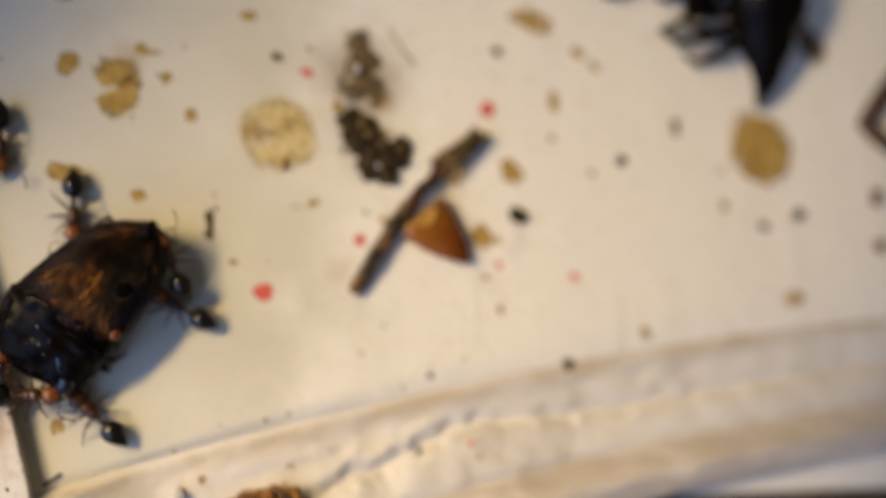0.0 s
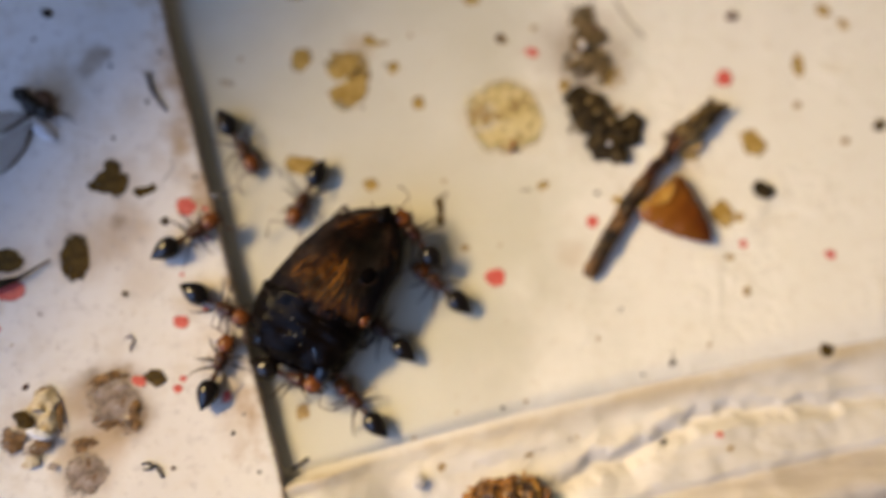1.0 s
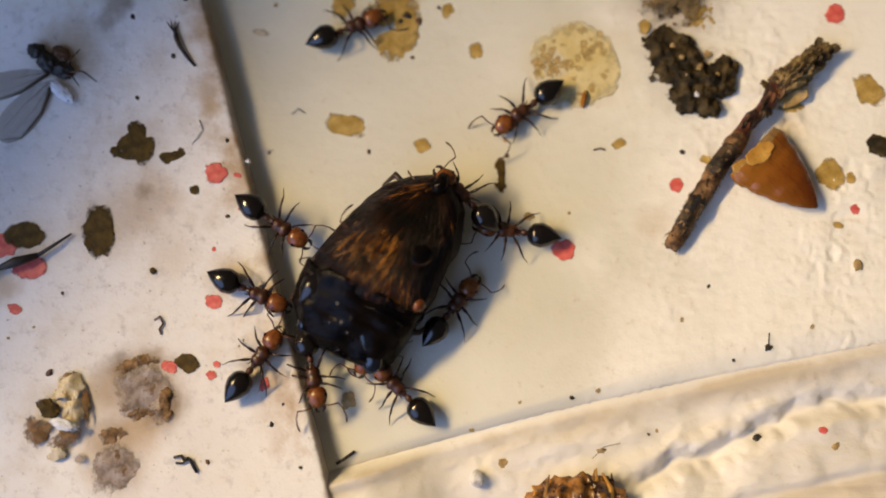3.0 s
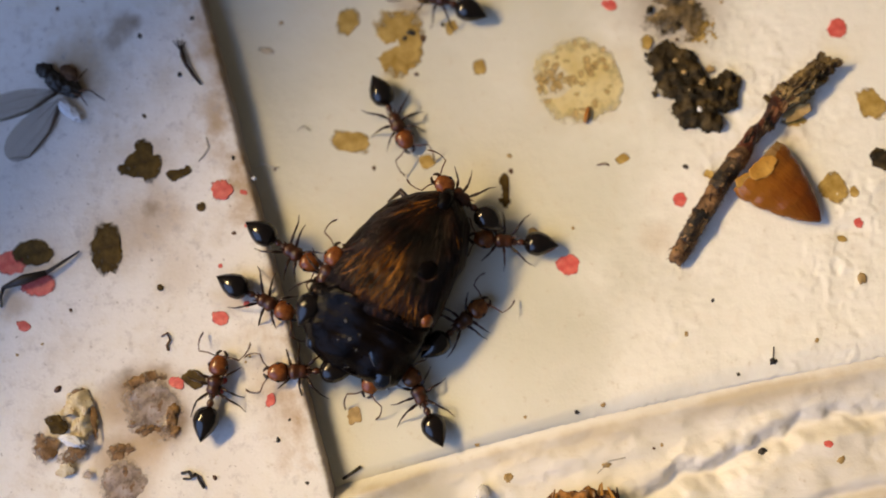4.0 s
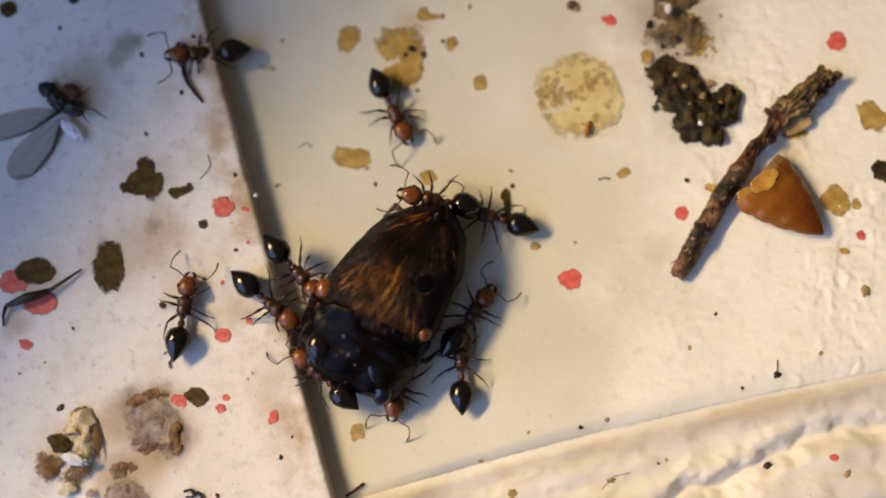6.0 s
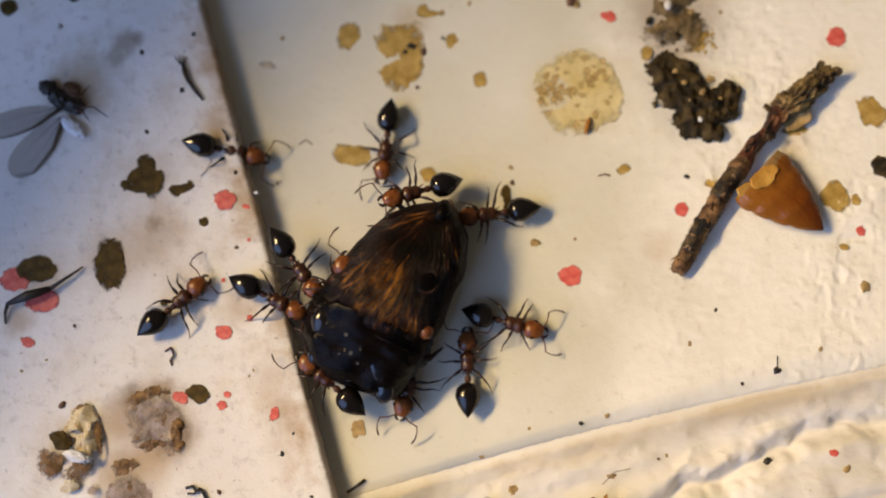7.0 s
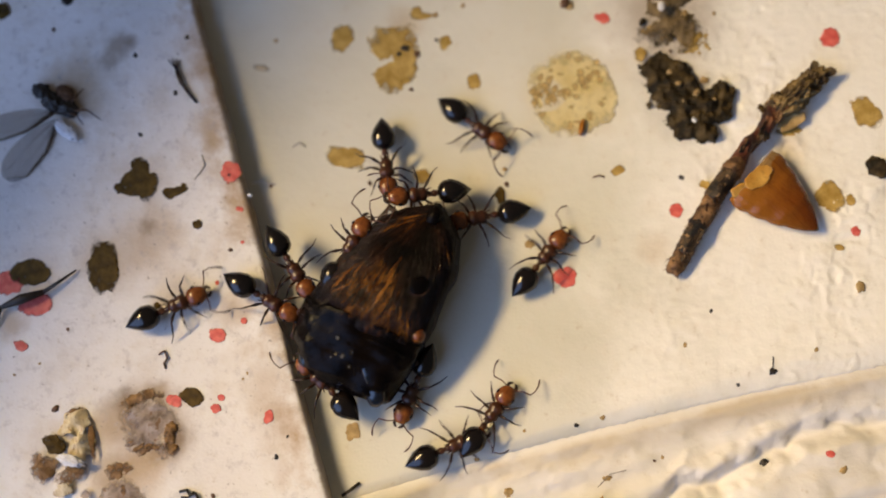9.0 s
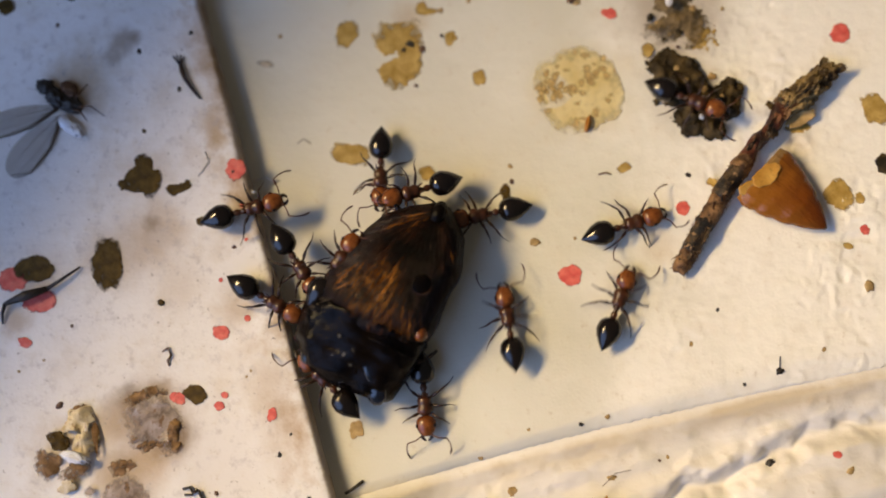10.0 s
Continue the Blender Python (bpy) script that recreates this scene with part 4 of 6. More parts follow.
flake("flake", "small ochre flake on the plaster floor", "flake", OCHRE, 51, -3.27, 21.13, ground(-3.27, 21.13), 0.34, 0.47, -25, 0.014, group="ochre flakes", ragged=0.26, corners=0)
flake("flake", "small ochre flake on the plaster floor", "flake", OCHRE, 52, -1.56, 19.30, ground(-1.56, 19.30), 0.40, 0.37, 0, 0.014, group="ochre flakes", ragged=0.26, corners=0)
flake("flake", "small ochre flake on the plaster floor", "flake", OCHRE, 53, 8.37, 11.28, ground(8.37, 11.28), 0.52, 0.26, 30, 0.014, group="ochre flakes", ragged=0.26, corners=0)
flake("flake", "thin ochre flake lying on the plaster floor", "flake", OCHRE, 54, 22.72, 14.47, ground(22.72, 14.47), 0.84, 1.13, 25, 0.014, group="ochre flakes", ragged=0.26, corners=0)
flake("flake", "small ochre flake on the plaster floor", "flake", OCHRE, 55, 20.40, 9.52, ground(20.40, 9.52), 0.80, 0.99, 10, 0.014, group="ochre flakes", ragged=0.26, corners=4)
flake("flake", "small ochre flake on the plaster floor", "flake", OCHRE, 56, 21.47, 9.35, ground(21.47, 9.35), 0.29, 0.35, 0, 0.014, group="ochre flakes", ragged=0.26, corners=0)
flake("flake", "small ochre flake on the plaster floor", "flake", OCHRE, 57, 20.71, 6.65, ground(20.71, 6.65), 0.35, 0.19, -10, 0.014, group="ochre flakes", ragged=0.26, corners=0)
flake("flake", "small ochre flake on the plaster floor", "flake", FAINT, 58, -12.52, 17.88, ground(-12.52, 17.88), 0.51, 0.22, -15, 0.014, group="ochre flakes", ragged=0.26, corners=0)
flake("flake", "thin ochre flake lying on the plaster floor", "flake", OCHRE, 59, 18.26, 13.50, ground(18.26, 13.50), 0.84, 0.39, 15, 0.014, group="ochre flakes", ragged=0.26, corners=0)
flake("flake", "thin ochre flake lying on the plaster floor", "flake", OCHRE, 60, -8.19, 24.78, ground(-8.19, 24.78), 0.99, 0.91, 0, 0.014, group="ochre flakes", ragged=0.26, corners=4)
flake("flake", "small ochre flake on the plaster floor", "flake", OCHRE, 61, -4.82, 26.15, ground(-4.82, 26.15), 0.90, 0.82, 20, 0.014, group="ochre flakes", ragged=0.26, corners=4)
flake("flake", "small ochre flake on the plaster floor", "flake", OCHRE, 62, -1.77, 27.18, ground(-1.77, 27.18), 0.76, 0.46, 0, 0.014, group="ochre flakes", ragged=0.26, corners=0)
flake("flake", "small ochre flake on the plaster floor", "flake", OCHRE, 63, 3.72, 24.17, ground(3.72, 24.17), 0.70, 0.39, 15, 0.014, group="ochre flakes", ragged=0.26, corners=0)
flake("flake", "small ochre flake on the plaster floor", "flake", OCHRE, 64, 8.01, 27.28, ground(8.01, 27.28), 0.36, 0.77, 10, 0.014, group="ochre flakes", ragged=0.26, corners=0)
flake("flake", "small ochre flake on the plaster floor", "flake", OCHRE, 65, 2.80, 26.80, ground(2.80, 26.80), 0.47, 0.39, 0, 0.014, group="ochre flakes", ragged=0.26, corners=0)
flake("flake", "small ochre flake on the plaster floor", "flake", OCHRE, 66, -2.83, 20.88, ground(-2.83, 20.88), 0.74, 0.22, 10, 0.014, group="ochre flakes", ragged=0.26, corners=0)
flake("flake", "small ochre flake on the plaster floor", "flake", OCHRE, 67, -1.64, 19.10, ground(-1.64, 19.10), 0.30, 0.45, 0, 0.014, group="ochre flakes", ragged=0.26, corners=0)
flake("flake", "thin ochre flake lying on the plaster floor", "flake", OCHRE, 69, -14.74, 25.71, ground(-14.74, 25.71), 1.06, 0.35, 0, 0.014, group="ochre flakes", ragged=0.26, corners=0)
flake("flake", "large thin ochre flake beside the black carcass", "flake", OCHRE, 70, 43.94, 17.66, ground(43.94, 17.66), 3.3, 3.3, 20, 0.16, group="ochre flakes", ragged=0.26, corners=4)
flake("flake", "thin ochre flake lying on the plaster floor", "flake", OCHRE, 71, 24.68, 26.20, ground(24.68, 26.20), 1.93, 0.92, -15, 0.014, group="ochre flakes", ragged=0.26, corners=0)
flake("flake", "small ochre flake on the plaster floor", "flake", OCHRE, 72, 28.18, 24.11, ground(28.18, 24.11), 0.61, 0.42, -40, 0.014, group="ochre flakes", ragged=0.26, corners=0)
flake("flake", "small ochre flake on the plaster floor", "flake", OCHRE, 73, 29.55, 23.12, ground(29.55, 23.12), 0.57, 0.33, -50, 0.014, group="ochre flakes", ragged=0.26, corners=0)
flake("flake", "small ochre flake on the plaster floor", "flake", OCHRE, 74, 26.14, 19.96, ground(26.14, 19.96), 0.41, 0.96, 10, 0.014, group="ochre flakes", ragged=0.26, corners=0)
flake("flake", "small ochre flake on the plaster floor", "flake", OCHRE, 75, 45.93, 5.87, ground(45.93, 5.87), 0.93, 0.67, 0, 0.014, group="ochre flakes", ragged=0.26, corners=0)
crumb("round dark soil pellet on rough plaster", SOIL, 76, 23.19, 11.17, ground(23.19, 11.17), 0.73)
crumb("tiny black crumb on the plaster floor", BLACK, 77, 46.95, 12.57, ground(46.95, 12.57), 0.53)
crumb("tiny brown crumb on the plaster floor", BROWN_CRUMB, 78, 54.37, 14.38, ground(54.37, 14.38), 0.73)
crumb("tiny brown crumb on the plaster floor", BROWN_CRUMB, 79, 54.42, 10.31, ground(54.42, 10.31), 0.61)
crumb("small olive crumb on the plaster floor", OLIVE, 80, 43.63, 11.49, ground(43.63, 11.49), 0.41)
crumb("small olive crumb on the plaster floor", OLIVE, 81, 31.55, 15.87, ground(31.55, 15.87), 0.47)
crumb("small olive crumb on the plaster floor", OLIVE, 82, 36.23, 19.12, ground(36.23, 19.12), 0.39)
crumb("small olive crumb on the plaster floor", OLIVE, 83, 36.25, 18.45, ground(36.25, 18.45), 0.30)
crumb("small tan crumb on the plaster floor", TAN, 84, 25.98, 17.20, ground(25.98, 17.20), 0.32)
crumb("small tan crumb on the plaster floor", TAN, 85, 29.09, 14.70, ground(29.09, 14.70), 0.28)
crumb("small tan crumb on the plaster floor", TAN, 86, 40.19, 12.88, ground(40.19, 12.88), 0.40)
crumb("small tan crumb on the plaster floor", TAN, 87, 40.26, 15.80, ground(40.26, 15.80), 0.35)
crumb("tiny brown crumb on the plaster floor", BROWN_CRUMB, 88, 21.64, 23.47, ground(21.64, 23.47), 0.40)
crumb("tiny brown crumb on the plaster floor", BROWN_CRUMB, 89, 5.57, 21.45, ground(5.57, 21.45), 0.35)
crumb("small tan crumb on the plaster floor", TAN, 90, 21.69, 4.38, ground(21.69, 4.38), 0.30)
crumb("small tan crumb on the plaster floor", TAN, 91, 33.12, 2.92, ground(33.12, 2.92), 0.51)
crumb("tiny black crumb on the plaster floor", BLACK, 92, 11.96, 10.82, ground(11.96, 10.82), 0.15)
crumb("tiny black crumb on the plaster floor", BLACK, 93, 13.33, 3.09, ground(13.33, 3.09), 0.11)
crumb("small tan crumb on the plaster floor", TAN, 94, 11.81, 1.21, ground(11.81, 1.21), 0.13)
crumb("tiny black crumb on the plaster floor", BLACK, 95, 14.67, -1.04, ground(14.67, -1.04), 0.11)
crumb("tiny black crumb on the plaster floor", BLACK, 96, 5.60, -3.21, ground(5.60, -3.21), 0.13)
crumb("small tan crumb on the plaster floor", TAN, 97, 7.06, -2.77, ground(7.06, -2.77), 0.16)
crumb("small tan crumb on the plaster floor", TAN, 98, 5.48, 7.23, ground(5.48, 7.23), 0.11)
crumb("small tan crumb on the plaster floor", TAN, 99, 1.85, 11.46, ground(1.85, 11.46), 0.15)
crumb("small tan crumb on the plaster floor", TAN, 101, 19.05, 0.86, ground(19.05, 0.86), 0.13)
crumb("tiny brown crumb on the plaster floor", BROWN_CRUMB, 102, 1.94, 10.56, ground(1.94, 10.56), 0.15)
crumb("small tan crumb on the plaster floor", TAN, 104, -11.71, 19.54, ground(-11.71, 19.54), 0.14)
crumb("tiny brown crumb on the plaster floor", BROWN_CRUMB, 105, -11.86, 10.71, ground(-11.86, 10.71), 0.10)
crumb("tiny brown crumb on the plaster floor", BROWN_CRUMB, 106, -6.06, 10.78, ground(-6.06, 10.78), 0.13)
crumb("tiny black crumb on the plaster floor", BLACK, 107, -3.95, 18.93, ground(-3.95, 18.93), 0.24)
crumb("tiny black crumb on the plaster floor", BLACK, 108, -4.32, 18.59, ground(-4.32, 18.59), 0.15)
crumb("tiny brown crumb on the plaster floor", BROWN_CRUMB, 109, -3.25, 18.57, ground(-3.25, 18.57), 0.20)
crumb("tiny black crumb on the plaster floor", BLACK, 110, -2.07, 19.38, ground(-2.07, 19.38), 0.12)
crumb("tiny brown crumb on the plaster floor", BROWN_CRUMB, 111, -3.59, 16.36, ground(-3.59, 16.36), 0.12)
crumb("small tan crumb on the plaster floor", TAN, 112, -2.16, 20.93, ground(-2.16, 20.93), 0.19)
crumb("small tan crumb on the plaster floor", TAN, 113, -0.50, 21.48, ground(-0.50, 21.48), 0.15)
crumb("small tan crumb on the plaster floor", TAN, 114, 5.81, 21.33, ground(5.81, 21.33), 0.30)
crumb("small tan crumb on the plaster floor", TAN, 115, 3.21, 7.03, ground(3.21, 7.03), 0.26)
crumb("tiny black crumb on the plaster ledge", BLACK, 116, 16.00, -5.39, ground(16.00, -5.39), 0.27)
crumb("small tan crumb on the plaster ledge", TAN, 117, 1.74, -6.87, ground(1.74, -6.87), 0.28)
crumb("small tan crumb on the plaster ledge", TAN, 118, -0.02, -5.04, ground(-0.02, -5.04), 0.16)
crumb("small tan crumb on the plaster ledge", TAN, 119, 7.24, -6.15, ground(7.24, -6.15), 0.22)
crumb("small tan crumb on the plaster ledge", TAN, 120, 20.09, -5.74, ground(20.09, -5.74), 0.24)
crumb("small tan crumb on the plaster ledge", TAN, 121, 10.35, -5.01, ground(10.35, -5.01), 0.11)
crumb("tiny brown crumb on the plaster ledge", BROWN_CRUMB, 122, 9.88, -5.20, ground(9.88, -5.20), 0.08)
crumb("small tan crumb on the plaster floor", TAN, 123, 2.68, -3.50, ground(2.68, -3.50), 0.10)
crumb("small olive crumb on the plaster ledge", OLIVE, 124, 26.91, 0.55, ground(26.91, 0.55), 0.52)
crumb("tiny black crumb on the white board", BLACK, 125, -19.71, 18.35, ground(-19.71, 18.35), 0.15)
crumb("small olive crumb on the white board", OLIVE, 126, -17.89, 3.62, ground(-17.89, 3.62), 0.21)
crumb("tiny brown crumb on the white board", BROWN_CRUMB, 127, -23.48, -2.07, ground(-23.48, -2.07), 0.21)
crumb("tiny black crumb on the white board", BLACK, 128, -11.00, -4.77, ground(-11.00, -4.77), 0.14)
crumb("tiny brown crumb on the white board", BROWN_CRUMB, 129, -14.47, -6.83, ground(-14.47, -6.83), 0.13)
crumb("tiny black crumb on the white board", BLACK, 130, -9.33, -7.08, ground(-9.33, -7.08), 0.11)
crumb("tiny black crumb on the white board", BLACK, 131, -10.40, -3.66, ground(-10.40, -3.66), 0.08)
crumb("tiny black crumb on the white board", BLACK, 132, -17.27, 16.02, ground(-17.27, 16.02), 0.15)
crumb("small olive crumb on the white board", OLIVE, 133, -19.23, 13.56, ground(-19.23, 13.56), 0.13)
crumb("tiny black crumb on the white board", BLACK, 135, -16.68, 19.41, ground(-16.68, 19.41), 0.13)
crumb("tiny brown crumb on the white board", BROWN_CRUMB, 136, -24.68, 20.05, ground(-24.68, 20.05), 0.13)
crumb("tiny brown crumb on the white board", BROWN_CRUMB, 138, -13.82, 6.76, ground(-13.82, 6.76), 0.13)
crumb("tiny black crumb on the white board", BLACK, 140, -13.98, 11.11, ground(-13.98, 11.11), 0.13)
crumb("tiny black crumb on the white board", BLACK, 141, -23.98, 21.82, ground(-23.98, 21.82), 0.34)
crumb("tiny brown crumb on the white board", BROWN_CRUMB, 144, -22.98, 2.35, ground(-22.98, 2.35), 0.10)
crumb("small tan crumb on the white board", TAN, 145, -25.93, -0.18, ground(-25.93, -0.18), 0.10)
crumb("small tan crumb on the white board", TAN, 146, -24.51, 0.45, ground(-24.51, 0.45), 0.08)
crumb("small tan crumb on the white board", TAN, 147, -12.93, -0.50, ground(-12.93, -0.50), 0.08)
crumb("small tan crumb on the white board", TAN, 148, -12.69, -0.18, ground(-12.69, -0.18), 0.08)



# ---- dried syrup drop ----
def syrup_drop(x, y):
    drop = tagged(part("syrup_drop", flake_mesh(301, 2.62, 2.62, 0.014, ragged=0.12, n=90), SYRUP), "round dried yellowish syrup drop with brown grounds", "dried drop")
    drop.matrix_world = at(x, y, 0.015)
    rnd = random.Random(8)
    for i in range(64):
        a = rnd.choice((0.9, 2.9, 3.4, rnd.uniform(0, 6.28), rnd.uniform(0, 6.28))) + rnd.uniform(-0.35, 0.35)
        r = 2.35 * rnd.uniform(0.02, 1.0) ** 0.6
        size = rnd.uniform(0.14, 0.46)
        part("speck", flake_mesh(320 + i, size, size * rnd.uniform(0.5, 0.9), 0.004, ragged=0.7, n=22), SYRUP_SPOT, drop, m=pose(r * math.cos(a), r * math.sin(a), 0.0145 + 0.0002 * i, 0, 0, rnd.uniform(0, 360)))
    # the drop's golden glint, built as a small amber piece
    part("golden_glint", lump(9, 0.16, 0.5, 0.2, 0.4, 0.2, 0.3, 3), AMBER, drop, "amber piece shaped as a golden glint", m=pose(0.45, -2.1, 0.06, 0, 0, -12))


syrup_drop(5.90, 15.95)


# ---- soil clump and mouldy heap ----
def heap(name, label, category, material, x, y, lumps, mm, amount, edge=0.4):
    """One crumbly clump: a skin over several overlapping lumps."""
    bm = bmesh.new()
    far = max(max(abs(l[0]) + max(l[2], l[3]), abs(l[1]) + max(l[2], l[3])) for l in lumps) * 1.75
    n = max(24, min(110, int(2 * far / 0.07)))

    def high(px, py):
        best = -1.0
        ragged = 1 + rough3((px, py, 0), mm * 1.6, amount * 1.2, 3) + rough3((px, py, 0), mm * 0.5, amount * 0.4, 5)
        for dx, dy, sx, sy, sz, turn in lumps:
            c, s2 = math.cos(radians(-turn)), math.sin(radians(-turn))
            u, v = (c * (px - dx) - s2 * (py - dy)) / sx, (s2 * (px - dx) + c * (py - dy)) / sy
            d = 1 - (u * u + v * v) / ragged ** 2
            if d > 0:
                best = max(best, sz * d ** edge)
        if best < 0:
            return -0.12
        return best * (0.80 + amount * (0.9 * noise.noise((px / mm, py / mm, 8.0)) + 0.8 * noise.noise((px / mm / 2, py / mm / 2, 3.0))) + rough3((px, py, 2), mm * 0.5, amount * 0.8, 9))

    step = 2 * far / n
    rows = []
    for j in range(n + 1):
        rows.append([bm.verts.new((-far + i * step, -far + j * step, high(-far + i * step, -far + j * step))) for i in range(n + 1)])
    for a, b in zip(rows, rows[1:]):
        for i in range(n):
            quad = (a[i], a[i + 1], b[i + 1], b[i])
            if max(v.co.z for v in quad) > -0.1:
                bm.faces.new(quad)
    bmesh.ops.delete(bm, geom=[v for v in bm.verts if not v.link_faces], context="VERTS")
    ob = part(name, bm, material)
    ob.matrix_world = at(x, y, ground(x, y))
    return tagged(ob, label, category)


clump = heap("soil_clump", "dark crumbly clump of damp soil", "soil clump", SOIL, 12.65, 15.32,
     [(-1.64, 1.42, 1.14, 1.36, 0.45, 20), (-0.76, 0.55, 1.31, 1.64, 0.8, -40), (0.55, -0.55, 1.64, 1.25, 1.0, 15), (0.0, -1.64, 1.09, 0.87, 0.8, 0), (1.69, 0.0, 0.76, 1.04, 0.7, 0), (0.76, -1.74, 0.76, 0.65, 0.6, 0)], 0.75, 0.42)
heap("mould", "grey-brown mouldy smear beside soil", "mould", FLUFF, 11.5, 19.5,
     [(-0.9, -0.2, 1.1, 0.9, 0.30, 0), (0.2, 0.3, 1.3, 1.1, 0.35, 30), (0.1, 2.0, 1.2, 1.5, 0.3, 0), (-0.2, 3.6, 1.0, 1.2, 0.25, 0), (1.3, -0.3, 0.8, 1.1, 0.2, 0)], 0.4, 0.55, 0.8)
mould_rnd = random.Random(21)
for i in range(14):
    x, y = 11.5 + mould_rnd.gauss(0, 1.2), 20.3 + mould_rnd.gauss(0, 1.5)
    crumb("dark brown grain in the mouldy smear", mould_rnd.choice((SOIL, TAN, BROWN_CRUMB)), 700 + i, x, y, ground(x, y) + 0.12, mould_rnd.uniform(0.10, 0.28))
for i, (x, y, r) in enumerate(((11.9, 16.2, 0.16), (12.9, 15.6, 0.2), (13.3, 14.9, 0.14), (12.2, 15.1, 0.12), (13.9, 15.2, 0.13), (11.4, 16.9, 0.15), (12.7, 14.0, 0.15))):
    part("grain", lump(600 + i, r, 0.8 * r, 0.4 * r, 0.7 * r, 0.55, 0.3, 3), TAN if i != 6 else WHITE, clump, "tan grain" if i != 6 else "white grain", m=pose(x - 12.65, y - 15.32, 0.72 - ground(12.65, 15.32), 0, 0, 47 * i))
heap("flake", "fuzzy ochre flake at the side of the mouldy smear", "flake", OCHRE, 13.0, 18.9, [(0, 0, 0.8, 1.0, 0.10, 10), (-0.3, 0.6, 0.6, 0.5, 0.10, 0)], 0.35, 0.5, 0.5)["group"] = "ochre flakes"
flake("flake", "small ochre flake at the side of the mouldy smear", "flake", OCHRE, 402, 9.9, 18.2, 0.05, 0.4, 0.45, 10, 0.15, group="ochre flakes", ragged=0.3)
ob = part("bead", lump(403, 0.22, 0.32, 0.25, 0.6, 0.1, 0.5, 3), GLASSY)
ob.matrix_world = at(11.1, 20.9, 0.55)
tagged(ob, "clear glassy bead on the mouldy smear", "bead")


heap("flake", "thin ochre film in one bent ragged piece on plaster", "flake", OCHRE, -4.7, 18.3,
     [(-0.45, 1.0, 1.10, 1.05, 0.030, 0), (0.30, 1.30, 1.00, 0.80, 0.030, 20), (1.05, 1.55, 0.50, 0.62, 0.028, 0), (0.65, 0.45, 0.85, 1.10, 0.030, 0), (0.55, -0.7, 0.95, 0.92, 0.030, 30), (-0.20, -1.35, 1.0, 0.85, 0.030, -30), (-0.55, -0.95, 0.55, 0.50, 0.028, 0)], 0.45, 0.22, 0.12)["group"] = "ochre flakes"


heap("leaf_scrap", "olive brown leaf scrap torn to a notched triangle", "leaf scrap", OLIVE, -19.29, 10.77,
     [(0.0, -0.05, 1.10, 0.75, 0.06, 0), (0.10, 0.80, 0.58, 0.70, 0.06, 0), (-0.80, -0.28, 0.62, 0.36, 0.05, 12), (0.62, -0.55, 0.55, 0.68, 0.06, 0), (0.85, 0.10, 0.42, 0.42, 0.05, 0)], 0.40, 0.20, 0.12)["group"] = "leaf scraps"
heap("leaf_scrap", "narrow olive leaf strip on the plaster floor", "leaf scrap", OLIVE, 1.60, 9.40,
     [(-0.05, 0.65, 0.36, 0.42, 0.05, 0), (0.05, 0.0, 0.26, 0.75, 0.05, 0), (-0.02, -0.72, 0.42, 0.36, 0.05, 0)], 0.30, 0.20, 0.12)["group"] = "leaf scraps"
heap("leaf_scrap", "narrow bent olive leaf scrap on the white board", "leaf scrap", OLIVE, -17.11, 10.20,
     [(-0.38, -0.12, 0.46, 0.36, 0.05, 0), (0.10, -0.02, 0.50, 0.30, 0.05, 10), (0.52, 0.24, 0.26, 0.36, 0.05, -20)], 0.30, 0.20, 0.12)["group"] = "leaf scraps"


